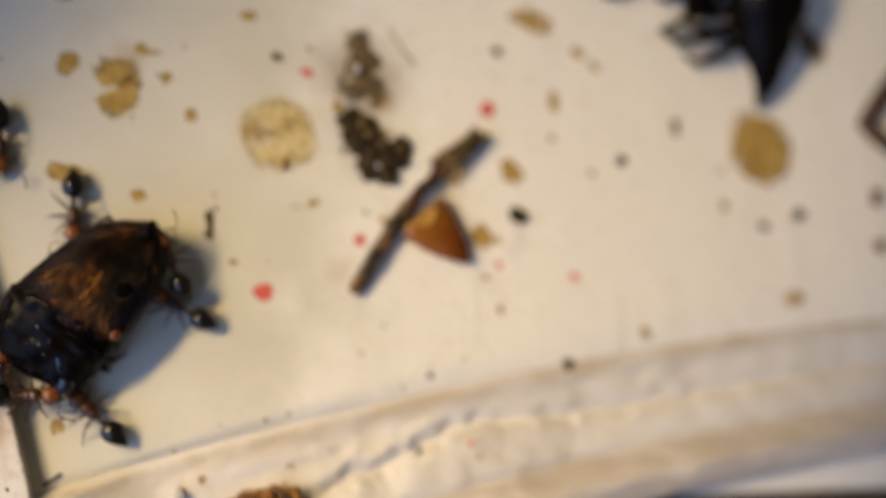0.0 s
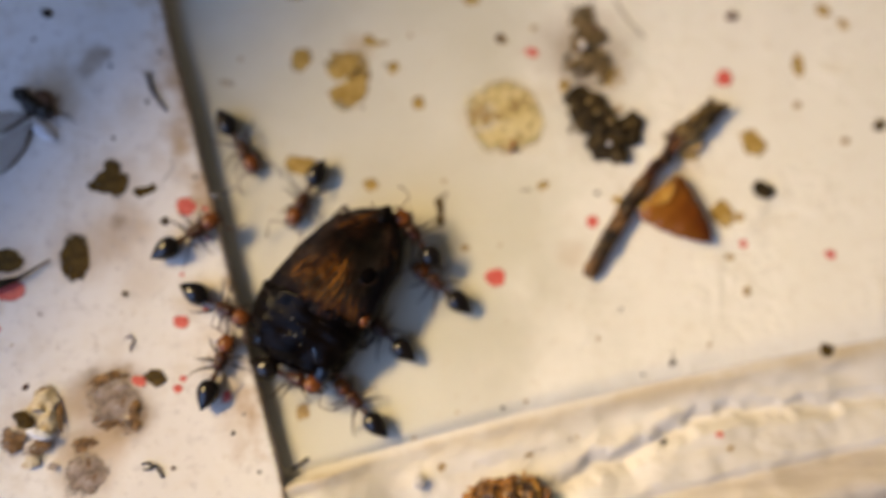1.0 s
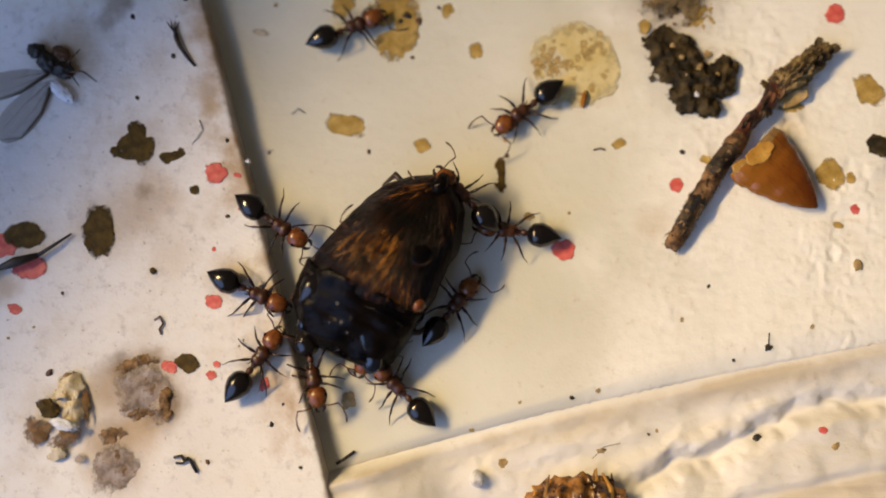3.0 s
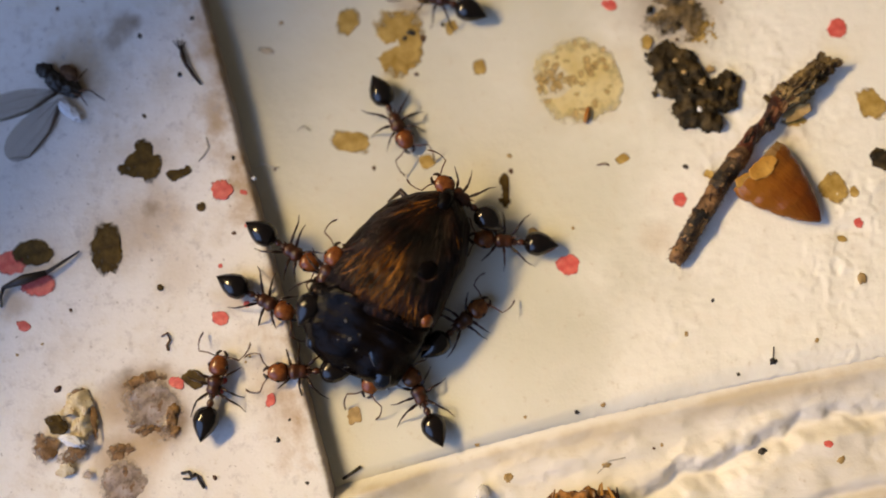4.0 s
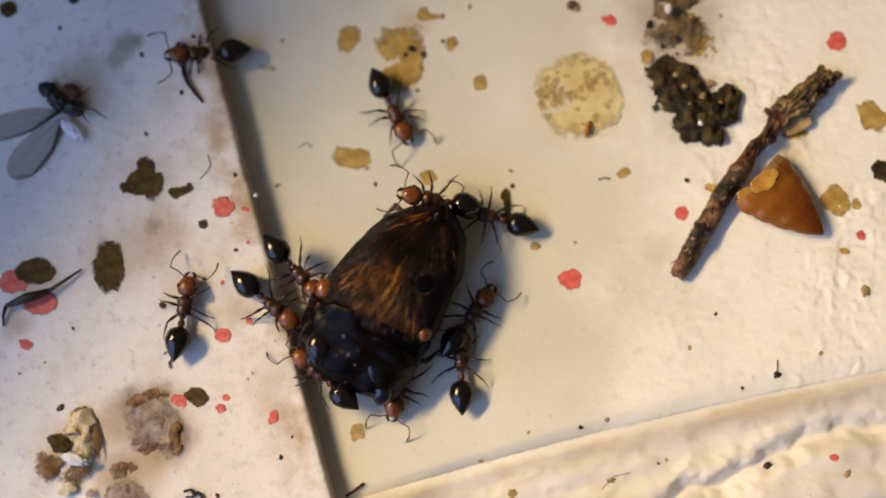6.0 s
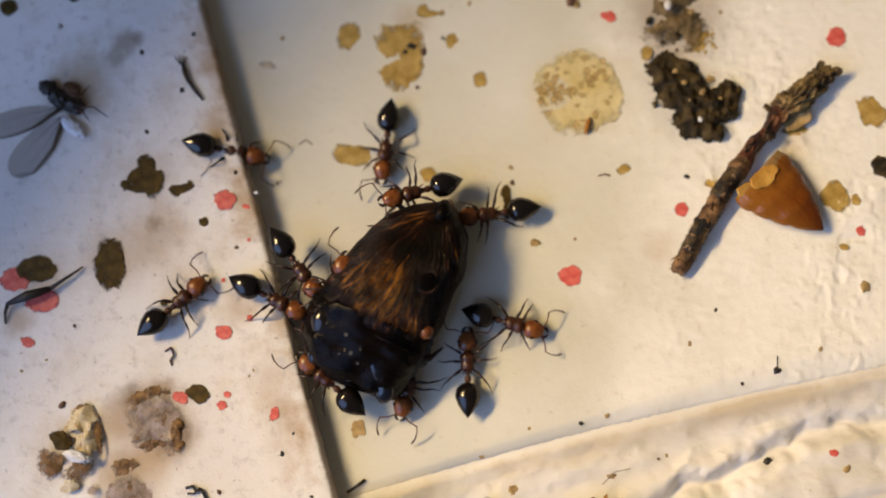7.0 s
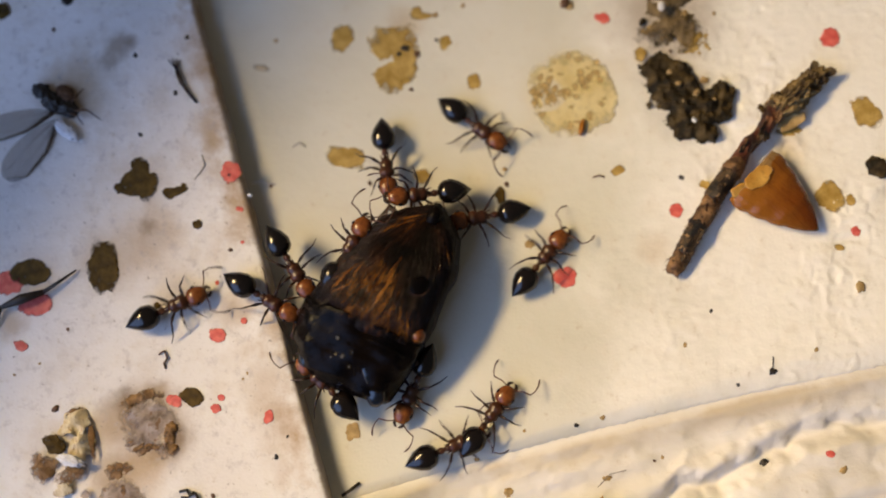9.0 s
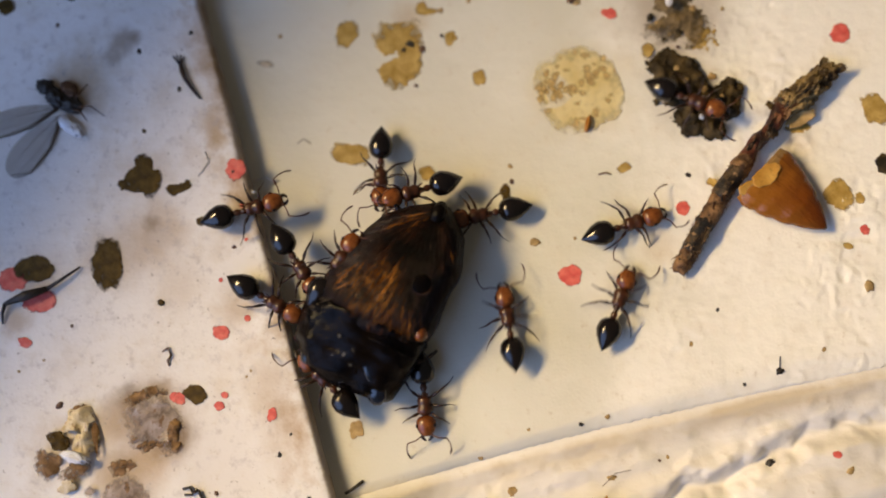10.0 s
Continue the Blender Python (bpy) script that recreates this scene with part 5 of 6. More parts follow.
# ---- twig and amber seed husk ----
def twig():
    base = empty("twig", "short broken twig with patchy dark, tan and reddish bark", "twig")
    ends = [Vector((11.15, 5.2, 0.34)), Vector((14.1, 10.2, 0.55)), Vector((17.1, 14.2, 0.45)), Vector((19.0, 15.9, 0.45))]

    def on_axis(f):
        k = min(2, int(f))
        return ends[k].lerp(ends[k + 1], f - k) + Vector((noise.noise((f * 3, 0, 1)), noise.noise((f * 3, 5, 1)), 0)) * 0.14

    def thick(f):
        return float(np.interp(f, (0, 0.1, 0.8, 1.2, 1.45, 1.9, 2.2, 3.0), (0.34, 0.50, 0.52, 0.56, 0.42, 0.44, 0.60, 0.40))) + 0.08 * noise.noise((f * 5, 2, 2))

    for lo, hi, mat, words in ((0.0, 0.24, TAN_BARK, "frayed tan end"), (0.22, 0.58, BLACK_BARK, "blackened bark"), (0.55, 0.86, TAN_BARK, "tan bark"), (0.82, 1.22, BLACK_BARK, "blackened bark"), (1.18, 1.36, TAN_BARK, "tan bark"),
                               (1.32, 2.15, RED_BARK, "smooth reddish bark"), (2.1, 3.0, BLACK_BARK, "dark core of the crumbly end")):
        bm = bmesh.new()
        fs = np.linspace(lo, hi, max(8, int(22 * (hi - lo))))
        tube(bm, [on_axis(f) for f in fs], [thick(f) * (0.94 if n in (0, len(fs) - 1) else 1.0) for n, f in enumerate(fs)], 18)
        for v in bm.verts:
            v.co += Vector((rough3(v.co, 0.5, 0.13, 3), rough3(v.co, 0.5, 0.13, 4), rough3(v.co, 0.5, 0.11, 5)))
        part("bark", bm, mat, base, words)
    for n, (x, y, sx, sy, sz, a) in enumerate(((18.6, 15.4, 1.55, 0.72, 0.95, 42), (19.6, 16.3, 0.9, 0.6, 0.8, 30), (17.6, 14.9, 0.7, 0.6, 0.7, 60))):
        part("crumble", lump(51 + n, sx, sy, sz, 0.45, 0.42, 0.35, 5), CRUMBLE, base, "crumbly ragged twig end", m=pose(x, y, 0.05, 0, 0, a))
    for i, (x, y, z, a, l) in enumerate(((20.3, 16.7, 0.7, 10, 0.7), (19.6, 17.0, 0.8, 60, 0.4), (16.7, 14.6, 0.4, 150, 0.42), (13.2, 10.3, 0.3, -40, 0.4))):
        part("bark_scale", flake_mesh(410 + i, l, 0.26, 0.07, ragged=0.4, curl=0.15), CRUMBLE if i < 3 else OCHRE, base, m=pose(x, y, z, 10, -15, a))
    rnd = random.Random(12)
    bm = bmesh.new()
    for i in range(420):
        f = rnd.choice((rnd.uniform(0.0, 1.3), rnd.uniform(2.1, 3.0)))
        p = on_axis(f)
        a = rnd.uniform(-0.5, math.pi + 0.5)
        side = Vector((0.83, -0.55, 0)) * math.cos(a) + Vector((0, 0, 1)) * math.sin(a)
        q = p + side * thick(f) * 0.95
        tip = q + side * rnd.uniform(0.05, 0.16) + Vector((0.55, 0.83, 0)) * rnd.uniform(-0.35, 0.15)
        tube(bm, [q, q.lerp(tip, 0.5) + side * 0.04, tip], [0.022, 0.018, 0.006], 3)
    tagged(part("fuzz", bm, TAN_BARK, base, "frayed fibres"), kind="stuff")
    for i in range(22):
        f = rnd.uniform(0.03, 2.3)
        p = on_axis(f)
        part("bark_scale", flake_mesh(440 + i, rnd.uniform(0.25, 0.6), rnd.uniform(0.10, 0.24), 0.05, ragged=0.6, curl=0.1, n=24), rnd.choice((TAN_BARK, BLACK_BARK, BARK)), base,
             m=pose(p.x + rnd.uniform(-0.28, 0.28), p.y + rnd.uniform(-0.28, 0.28), p.z + 0.40, rnd.uniform(-30, 30), rnd.uniform(-12, 12), 57 + rnd.uniform(-20, 20)))
    part("flap", flake_mesh(420, 0.95, 0.42, 0.08, ragged=0.25, curl=0.2), TAN, base, "pale papery flap", m=pose(18.3, 13.9, 0.25, 0, 0, 28))


twig()


def seed_husk():
    base = empty("seed_husk", "shiny amber pointed seed husk under the twig", "seed husk")
    bm = bmesh.new()
    rings = []
    for i in range(26):
        u = i / 25
        half = 2.1 * max(0.015, 1 - u ** 1.5) ** 0.75 * (0.90 + 0.10 * smooth01(u / 0.12))
        step = 1 - 0.06 * sum(smooth01((u - g) / 0.02) * (1 - smooth01((u - g - 0.02) / 0.12)) for g in (0.20, 0.43, 0.66))
        rings.append([(4.8 * u, half * step * math.cos(k), 0.62 + (0.62 if math.sin(k) < 0 else 0.65) * min(1, half / 1.3) * step * math.sin(k)) for k in np.linspace(0, 2 * math.pi, 30, endpoint=False)])
    loft(bm, rings)
    for v in bm.verts:
        v.co.z = max(0.02, v.co.z + rough3(v.co, 1.6, 0.035, 6))
    part("shell", bm, AMBER, base)
    part("flap", flake_mesh(431, 0.85, 0.55, 0.05, ragged=0.22, curl=0.2), PALE_AMBER, base, "pale curled flap", m=pose(0.32, -0.1, 1.25, 0, 6, 78))
    part("flap", flake_mesh(432, 0.6, 0.4, 0.07, ragged=0.25), PALE_AMBER, base, m=pose(0.1, -1.2, 1.05, 22, 0, 60))
    base.matrix_world = at(15.75, 10.75, 0.03, rz=-42)


seed_husk()


# ---- dead fly and insect parts on the board ----
def wing_mesh(length, width):
    bm = bmesh.new()
    ring = []
    for k in range(40):
        a = 2 * math.pi * k / 40
        x = length * (0.5 - 0.5 * math.cos(a))
        ring.append((x, width * 0.5 * math.sin(a) * (0.35 + 0.65 * (x / length) ** 0.6) * 1.25))
    return loft(bm, [[(x, y, 0.0) for x, y in ring], [(x, y, 0.02 + 0.03 * math.sin(x * 2)) for x, y in ring]])


def fly():
    base = empty("dead_fly", "small dead fly with clear grey wings", "fly")
    part("head", lump(61, 0.55, 0.45, 0.42, 0.35, 0.26, 0.4, 4), BLACK, base, m=pose(-25.15, 16.25, BOARD_TOP, 0, 0, 0))
    part("thorax", lump(62, 0.75, 0.55, 0.48, 0.35, 0.26, 0.4, 4), BLACK, base, m=pose(-24.35, 15.55, BOARD_TOP, 0, 0, -40))
    part("abdomen", lump(63, 0.7, 0.5, 0.4, 0.35, 0.28, 0.4, 4), BLACK, base, m=pose(-23.6, 15.2, BOARD_TOP, 0, 0, -20))
    part("husk_piece", lump(64, 0.55, 0.62, 0.34, 0.45, 0.22, 0.4, 4), BROWN_CRUMB, base, "brown shrivelled blob", m=pose(-23.75, 16.0, BOARD_TOP, 0, 0, 20))
    for x, y, turn, ln, wd in ((-24.15, 14.55, -130, 4.55, 1.95), (-24.4, 15.0, -164, 4.6, 1.6)):
        wing = part("wing", wing_mesh(ln, wd), WING, base, "clear grey wing", m=pose(x, y, BOARD_TOP + 0.11, 0, 1, turn))
        bm = bmesh.new()
        for off in (-0.15, 0.22):
            tube(bm, [(0.1, off * 0.3, 0.05), (ln * 0.45, off * wd * 0.9, 0.07), (ln * 0.9, off * wd * 0.8, 0.07)], [0.020, 0.012, 0.006], 4)
        tube(bm, [(0, 0.05, 0.05), (ln * 0.4, wd * 0.42, 0.06), (ln * 0.8, wd * 0.46, 0.06), (ln * 0.99, 0.05, 0.06)], [0.11, 0.09, 0.05, 0.02], 5)
        part("vein", bm, VEIN, wing, m=pose(x, y, BOARD_TOP + 0.11, 0, 1, turn))
    for pts in ([(-23.4, 15.3), (-22.9, 15.9), (-22.7, 16.4)], [(-23.5, 14.9), (-22.9, 14.7), (-22.6, 14.2)], [(-23.3, 15.0), (-22.3, 15.0), (-21.6, 14.5)]):
        bm = bmesh.new()
        tube(bm, [(x, y, BOARD_TOP + h) for (x, y), h in zip(pts, (0.3, 0.4, 0.05))], [0.07, 0.05, 0.02], 6)
        part("leg", bm, BROWN_CRUMB, base)


fly()
ob = part("fluff", lump(71, 0.85, 0.36, 0.14, 0.35, 0.4, 0.4, 4), WHITE)
ob.matrix_world = at(-23.5, 13.85, BOARD_TOP + 0.2, rz=-40)
tagged(ob, "white fluffy speck lying on the fly's wing", "fluff")


def bristle_foot():
    base = empty("insect_leg", "broken black insect leg with a bristled foot", "insect leg", "broken insect legs")
    bm = bmesh.new()
    z = BOARD_TOP + 0.12
    tube(bm, [(-15.97, 15.40, z), (-16.4, 15.9, z), (-16.9, 16.6, z + 0.03), (-17.1, 17.1, z + 0.05), (-17.2, 17.5, z)], [0.06, 0.10, 0.12, 0.15, 0.10], 8)
    part("shin", bm, LIMB, base)
    for dx in (-0.42, -0.18, 0.08, 0.3):
        bm = bmesh.new()
        tube(bm, [(-17.2, 17.4, z), (-17.25 + dx * 0.6, 17.75, z), (-17.3 + dx, 18.15 - 0.3 * abs(dx + 0.1), z - 0.06)], [0.05, 0.04, 0.02], 5)
        part("bristle", bm, LIMB, base)


bristle_foot()


def long_leg():
    base = empty("insect_leg", "long black insect leg lying across red paint", "insect leg", "broken insect legs")
    z = BOARD_TOP + 0.35
    for name, pts, radii in (("thigh", [(-26.75, 3.62, z), (-25.6, 4.05, z + 0.1), (-24.34, 4.46, z)], [0.12, 0.30, 0.16]),
                             ("shin", [(-24.34, 4.46, z), (-23.4, 5.1, z - 0.05), (-22.6, 5.7, z - 0.2)], [0.13, 0.09, 0.05]),
                             ("hip", [(-26.75, 3.62, z), (-26.93, 3.1, z - 0.1), (-26.95, 2.5, z - 0.25)], [0.12, 0.09, 0.05])):
        bm = bmesh.new()
        tube(bm, pts, radii, 8)
        part(name, bm, BLACK, base)


long_leg()

# ---- crusts and shells on the board ----
heap("crust", "low lilac-grey dried jelly in a brown stain", "crust", GEL, -18.2, -2.75, [(0, 0, 1.8, 1.55, 0.13, 0), (0.4, 0.9, 1.1, 0.6, 0.16, 10), (-0.9, 0.5, 0.8, 0.6, 0.15, 30), (-0.6, -0.9, 0.9, 0.7, 0.12, 20), (1.0, -1.2, 0.7, 0.9, 0.13, 0)], 0.9, 0.24, 1.0)
heap("crust", "dark brown crust on the rim of dried jelly", "crust", CRUST, -19.3, -2.0, [(0, 0, 0.75, 0.5, 0.19, 30), (0.7, 0.6, 0.9, 0.35, 0.16, 15), (1.7, 0.8, 0.6, 0.25, 0.14, 0)], 0.35, 0.5, 0.9)
heap("crust", "brown crumbly crust beside dried jelly", "crust", CRUST, -16.9, -3.5, [(0, 0, 0.45, 0.85, 0.25, -10), (0.0, -0.9, 0.6, 0.5, 0.18, 0)], 0.35, 0.5, 0.9)
heap("crust", "rusty crust at the foot of dried jelly", "crust", CRUST, -18.3, -4.3, [(0, 0, 0.9, 0.3, 0.12, 10), (-0.9, 0.4, 0.35, 0.3, 0.14, 0)], 0.35, 0.5, 0.9)
heap("crust", "low brown crust beside the stain", "crust", CRUST, -19.9, -5.5, [(0, 0, 0.7, 0.5, 0.09, 0), (0.7, 0.3, 0.4, 0.3, 0.09, 0)], 0.4, 0.4, 1.0)
heap("crust", "flat brownish dried jelly patch in a rusty stain", "crust", GEL, -19.6, -7.2, [(0, 0, 1.5, 1.3, 0.10, 0), (0.3, 0.7, 0.8, 0.8, 0.10, 0), (-0.6, -0.8, 0.9, 0.8, 0.10, 0)], 0.9, 0.24, 1.0)
heap("crust", "small brown crust on the rusty jelly patch", "crust", CRUST, -19.4, -6.6, [(0, 0, 0.3, 0.5, 0.12, 20)], 0.3, 0.5, 1.0)


def shell_fragment(label, material, seed, x, y, sx, sy, high, turn):
    """A thin curled piece of shell, domed and torn."""
    bm = flake_mesh(seed, sx, sy, 0.09, ragged=0.45, curl=0.25)
    for v in bm.verts:
        v.co.z += 0.5 * high * (1 - min(1.0, (v.co.x / sx) ** 2 + 0.5 * (v.co.y / sy) ** 2)) + rough3(v.co, 0.5, 0.14 * high + 0.05, seed)
        v.co.z = max(0.0, v.co.z)
    ob = part("shell_fragment", bm, material)
    ob.matrix_world = at(x, y, BOARD_TOP + 0.03, rz=turn)
    tagged(ob, label + " on the board", "shell fragment", "shell fragments")


for i, (x, y, sx, sy, high, a, m, label) in enumerate(((-22.3, -2.9, 0.9, 0.75, 0.8, 10, SHARD, "pale yellow curled broken shell"), (-21.9, -4.1, 0.65, 0.9, 0.9, -10, SHARD, "pale yellowish domed shell piece"), (-23.3, -4.0, 0.75, 0.55, 0.5, -20, OLIVE, "dark grey shell fragment"),
                                                       (-24.2, -5.2, 0.85, 0.8, 0.45, 10, CRUST, "brown crusty shell fragment"), (-22.2, -5.5, 0.95, 0.6, 0.5, 30, CRUST, "rusty torn shell fragment"), (-22.7, -6.5, 0.5, 0.35, 0.3, 15, SHARD, "small pale shell fragment"),
                                                       (-21.5, -6.7, 0.45, 0.3, 0.2, 15, GEL, "small grey shell fragment"), (-21.2, -4.0, 0.22, 1.1, 0.4, 8, CRUST, "thin brown shell rim"), (-22.4, -2.3, 0.6, 0.3, 0.5, 30, CRUST, "small rusty shell fragment"))):
    shell_fragment(label, m, 500 + i, x, y, sx, sy, high, a)
ob = part("fluff", lump(72, 0.75, 0.3, 0.2, 0.3, 0.4, 0.4, 4), WHITE)
ob.matrix_world = at(-22.2, -4.85, BOARD_TOP + 0.55, rz=-15)
tagged(ob, "white chalky smear on a shell fragment", "fluff")

# ---- ledge ----
def bark_chunk(x, y):
    base = empty("bark_chunk", "fibrous brown chunk of chewed bark on the ledge", "bark")
    bm = lump(81, 2.7, 1.9, 1.5, 0.9, 0.22, 0.3, 5)
    for v in bm.verts:
        v.co.z *= 1 + 0.16 * math.sin(v.co.x * 5.5 + 1.2 * noise.noise(v.co))
        v.co.z = max(0, v.co.z)
    part("core", bm, DARK_PULP, base)
    rnd = random.Random(4)
    for i in range(16):
        u = rnd.uniform(-2.2, 2.2)
        h = 1.9 * (1 - (u / 3.0) ** 2) ** 0.5
        bm = bmesh.new()
        tube(bm, [(u, rnd.uniform(-0.9, 0.2), h * 0.95), (u + rnd.uniform(-0.3, 0.3), rnd.uniform(0.6, 1.0), h * 0.75), (u + rnd.uniform(-0.4, 0.4), rnd.uniform(1.5, 2.2), h * 0.35)], [0.12, 0.16, 0.04], 6)
        part("splinter", bm, (PULP, PALE_AMBER, PULP, PALE_AMBER, DARK_PULP)[i % 5], base)
    base.matrix_world = at(x, y, ground(x, y) - 0.1, rz=10)


bark_chunk(5.75, -9.35)
ob = part("crystal", lump(91, 0.42, 0.5, 0.6, 0.4, 0.25, 0.4, 2), GLASSY, smooth=False)
ob.matrix_world = at(0.3, -7.7, ground(0.3, -7.7) - 0.02)
tagged(ob, "clear sugar crystal on the plaster ledge", "crystal")


def fibre(label, material, radius, pts, group="fibres", name="fibre", lift=0.05):
    bm = bmesh.new()
    tube(bm, [(x, y, ground(x, y) + radius + lift * math.sin(math.pi * i / (len(pts) - 1))) for i, (x, y) in enumerate(pts)], [radius] * len(pts), 5)
    return tagged(part(name, bm, material), label, "fibre", group)


fibre("dark sliver lying in the corner of the recess", BLACK, 0.10, [(-7.55, -7.0), (-7.1, -6.7), (-6.55, -6.3)], name="sliver")
fibre("curled brown thread on the white board", BROWN_CRUMB, 0.06, [(-17.7, 0.9), (-17.4, 1.1), (-17.2, 0.7), (-17.4, 0.4), (-17.3, 0.1)])
fibre("black twisted thread on the white board", BLACK, 0.09, [(-16.3, -6.6), (-15.9, -6.5), (-15.7, -6.8), (-15.4, -6.7), (-15.2, -7.1), (-15.0, -7.4)])
fibre("black twisted thread on the white board", BLACK, 0.07, [(-16.2, -6.9), (-15.8, -6.9), (-15.5, -6.6)])
fibre("grey hair on the plaster floor", FIBRE, 0.07, [(13.6, 24.4), (13.9, 23.7), (14.6, 22.7), (15.5, 21.8)])
fibre("white thread caught on the board edge", WHITE, 0.035, [(-13.0, 10.85), (-12.4, 11.0), (-12.0, 10.8), (-11.6, 10.8)], lift=0.2)
fibre("thin dark hair on the white board", FIBRE, 0.025, [(-15.6, 12.3), (-15.4, 11.7), (-15.7, 11.2), (-16.0, 10.9)])
fibre("thin dark hair on the plaster floor", FIBRE, 0.03, [(-10.6, 13.0), (-10.2, 13.3), (-9.8, 13.0)])
fibre("short brown fibre on the plaster floor", BROWN_CRUMB, 0.05, [(6.9, 10.9), (7.3, 11.0), (7.6, 10.9)])
crumb("black crumb with a whisker by the ledge", BLACK, 640, 16.6, -0.32, ground(16.6, -0.32), 0.2)
fibre("upright dark whisker on a crumb by the ledge", BLACK, 0.03, [(16.6, -0.3), (16.6, 0.2), (16.65, 0.5)])
fibre("thin brown hair on the plaster ledge", FIBRE, 0.02, [(6.7, -6.6), (7.4, -5.9), (8.3, -5.7)])
ob = part("chip", lump(95, 0.16, 0.12, 0.12, 0.3, 0.4, 0.3, 3), WHITE)
ob.matrix_world = at(-12.75, 9.9, BOARD_TOP - 0.01)
tagged(ob, "white plaster chip at the board edge", "chip")


# ---- black carcass and crooked stick ----
def black_carcass():
    base = empty("black_carcass", "large black dead insect with folded legs", "insect")
    bm = bmesh.new()
    rings = []
    for i in range(40):
        u = i / 39
        p = Vector((44.2, 21.3, 1.2)).lerp(Vector((42.6, 39.0, 3.2)), u)
        r = 3.5 * min(1.0, 2.2 * u + 0.02) ** 0.75 * (1 + 0.03 * math.sin(u * 40))
        rings.append([p + Vector((r * math.cos(k), 0, 0.75 * r * math.sin(k) + 0.4 * r)) for k in np.linspace(0, 2 * math.pi, 36, endpoint=False)])
    loft(bm, rings)
    for v in bm.verts:
        v.co += Vector((rough3(v.co, 2.0, 0.2, 2), 0, rough3(v.co, 2.0, 0.15, 3)))
        v.co.z = max(0.02, v.co.z)
    part("abdomen", bm, SHELL, base, "black glossy abdomen")
    bm = bmesh.new()
    tube(bm, [(44.1, 22.6, 1.4), (44.2, 21.6, 0.9), (44.2, 20.9, 0.5)], [0.7, 0.5, 0.25], 10)
    part("sting", bm, BLACK, base)
    for pts in ([(41.5, 28, 2.2), (38.0, 27.5, 2.0), (35.6, 26.2, 0.8), (37.4, 25.6, 0.3)], [(41.5, 27, 2.0), (39.2, 25.8, 1.8), (37.0, 25.4, 0.9), (36.0, 26.6, 0.3)], [(42, 26, 1.8), (40.3, 24.6, 1.5), (38.6, 24.0, 0.6), (37.7, 24.9, 0.3)],
                [(41, 30, 2.4), (37.8, 29.8, 2.0), (36.3, 28.9, 0.8), (35.5, 29.3, 0.2)], [(41.2, 26.4, 1.6), (39.8, 26.4, 1.2), (38.2, 27.3, 0.5)]):
        bm = bmesh.new()
        tube(bm, pts, [0.55, 0.42, 0.28, 0.14][:len(pts)], 8)
        part("leg", bm, SHELL, base)
    for i, (x, y, s) in enumerate(((40.0, 31.0, 2.2), (39.0, 29.0, 1.6), (46.6, 31, 1.8), (37.0, 31.0, 1.9), (35.6, 30.4, 1.2))):
        part("wing_stub", lump(110 + i, s, s * 0.6, 0.9, 1.0, 0.3, 0.4, 4), SHELL, base, m=pose(x, y, 0.8, 0, 0, 40 * i))

    base.location.x = -0.7 * S


black_carcass()
strand("stick", "dark crooked stick on the plaster floor", "stick", BARK, [(59, 27.5, 0.8), (56.3, 24.2, 0.9), (54.0, 21.3, 0.8), (53.3, 20.4, 0.75), (54.2, 19.6, 0.7), (55.8, 18.5, 0.7), (58, 17.2, 0.7)], [0.6, 0.75, 0.7, 0.65, 0.7, 0.6, 0.5], sides=12)
heap("mould", "pale brown mouldy smear behind the black carcass", "mould", FLUFF, 49.0, 27.0, [(0, 0, 1.2, 2.0, 0.3, 30)], 0.5, 0.3)


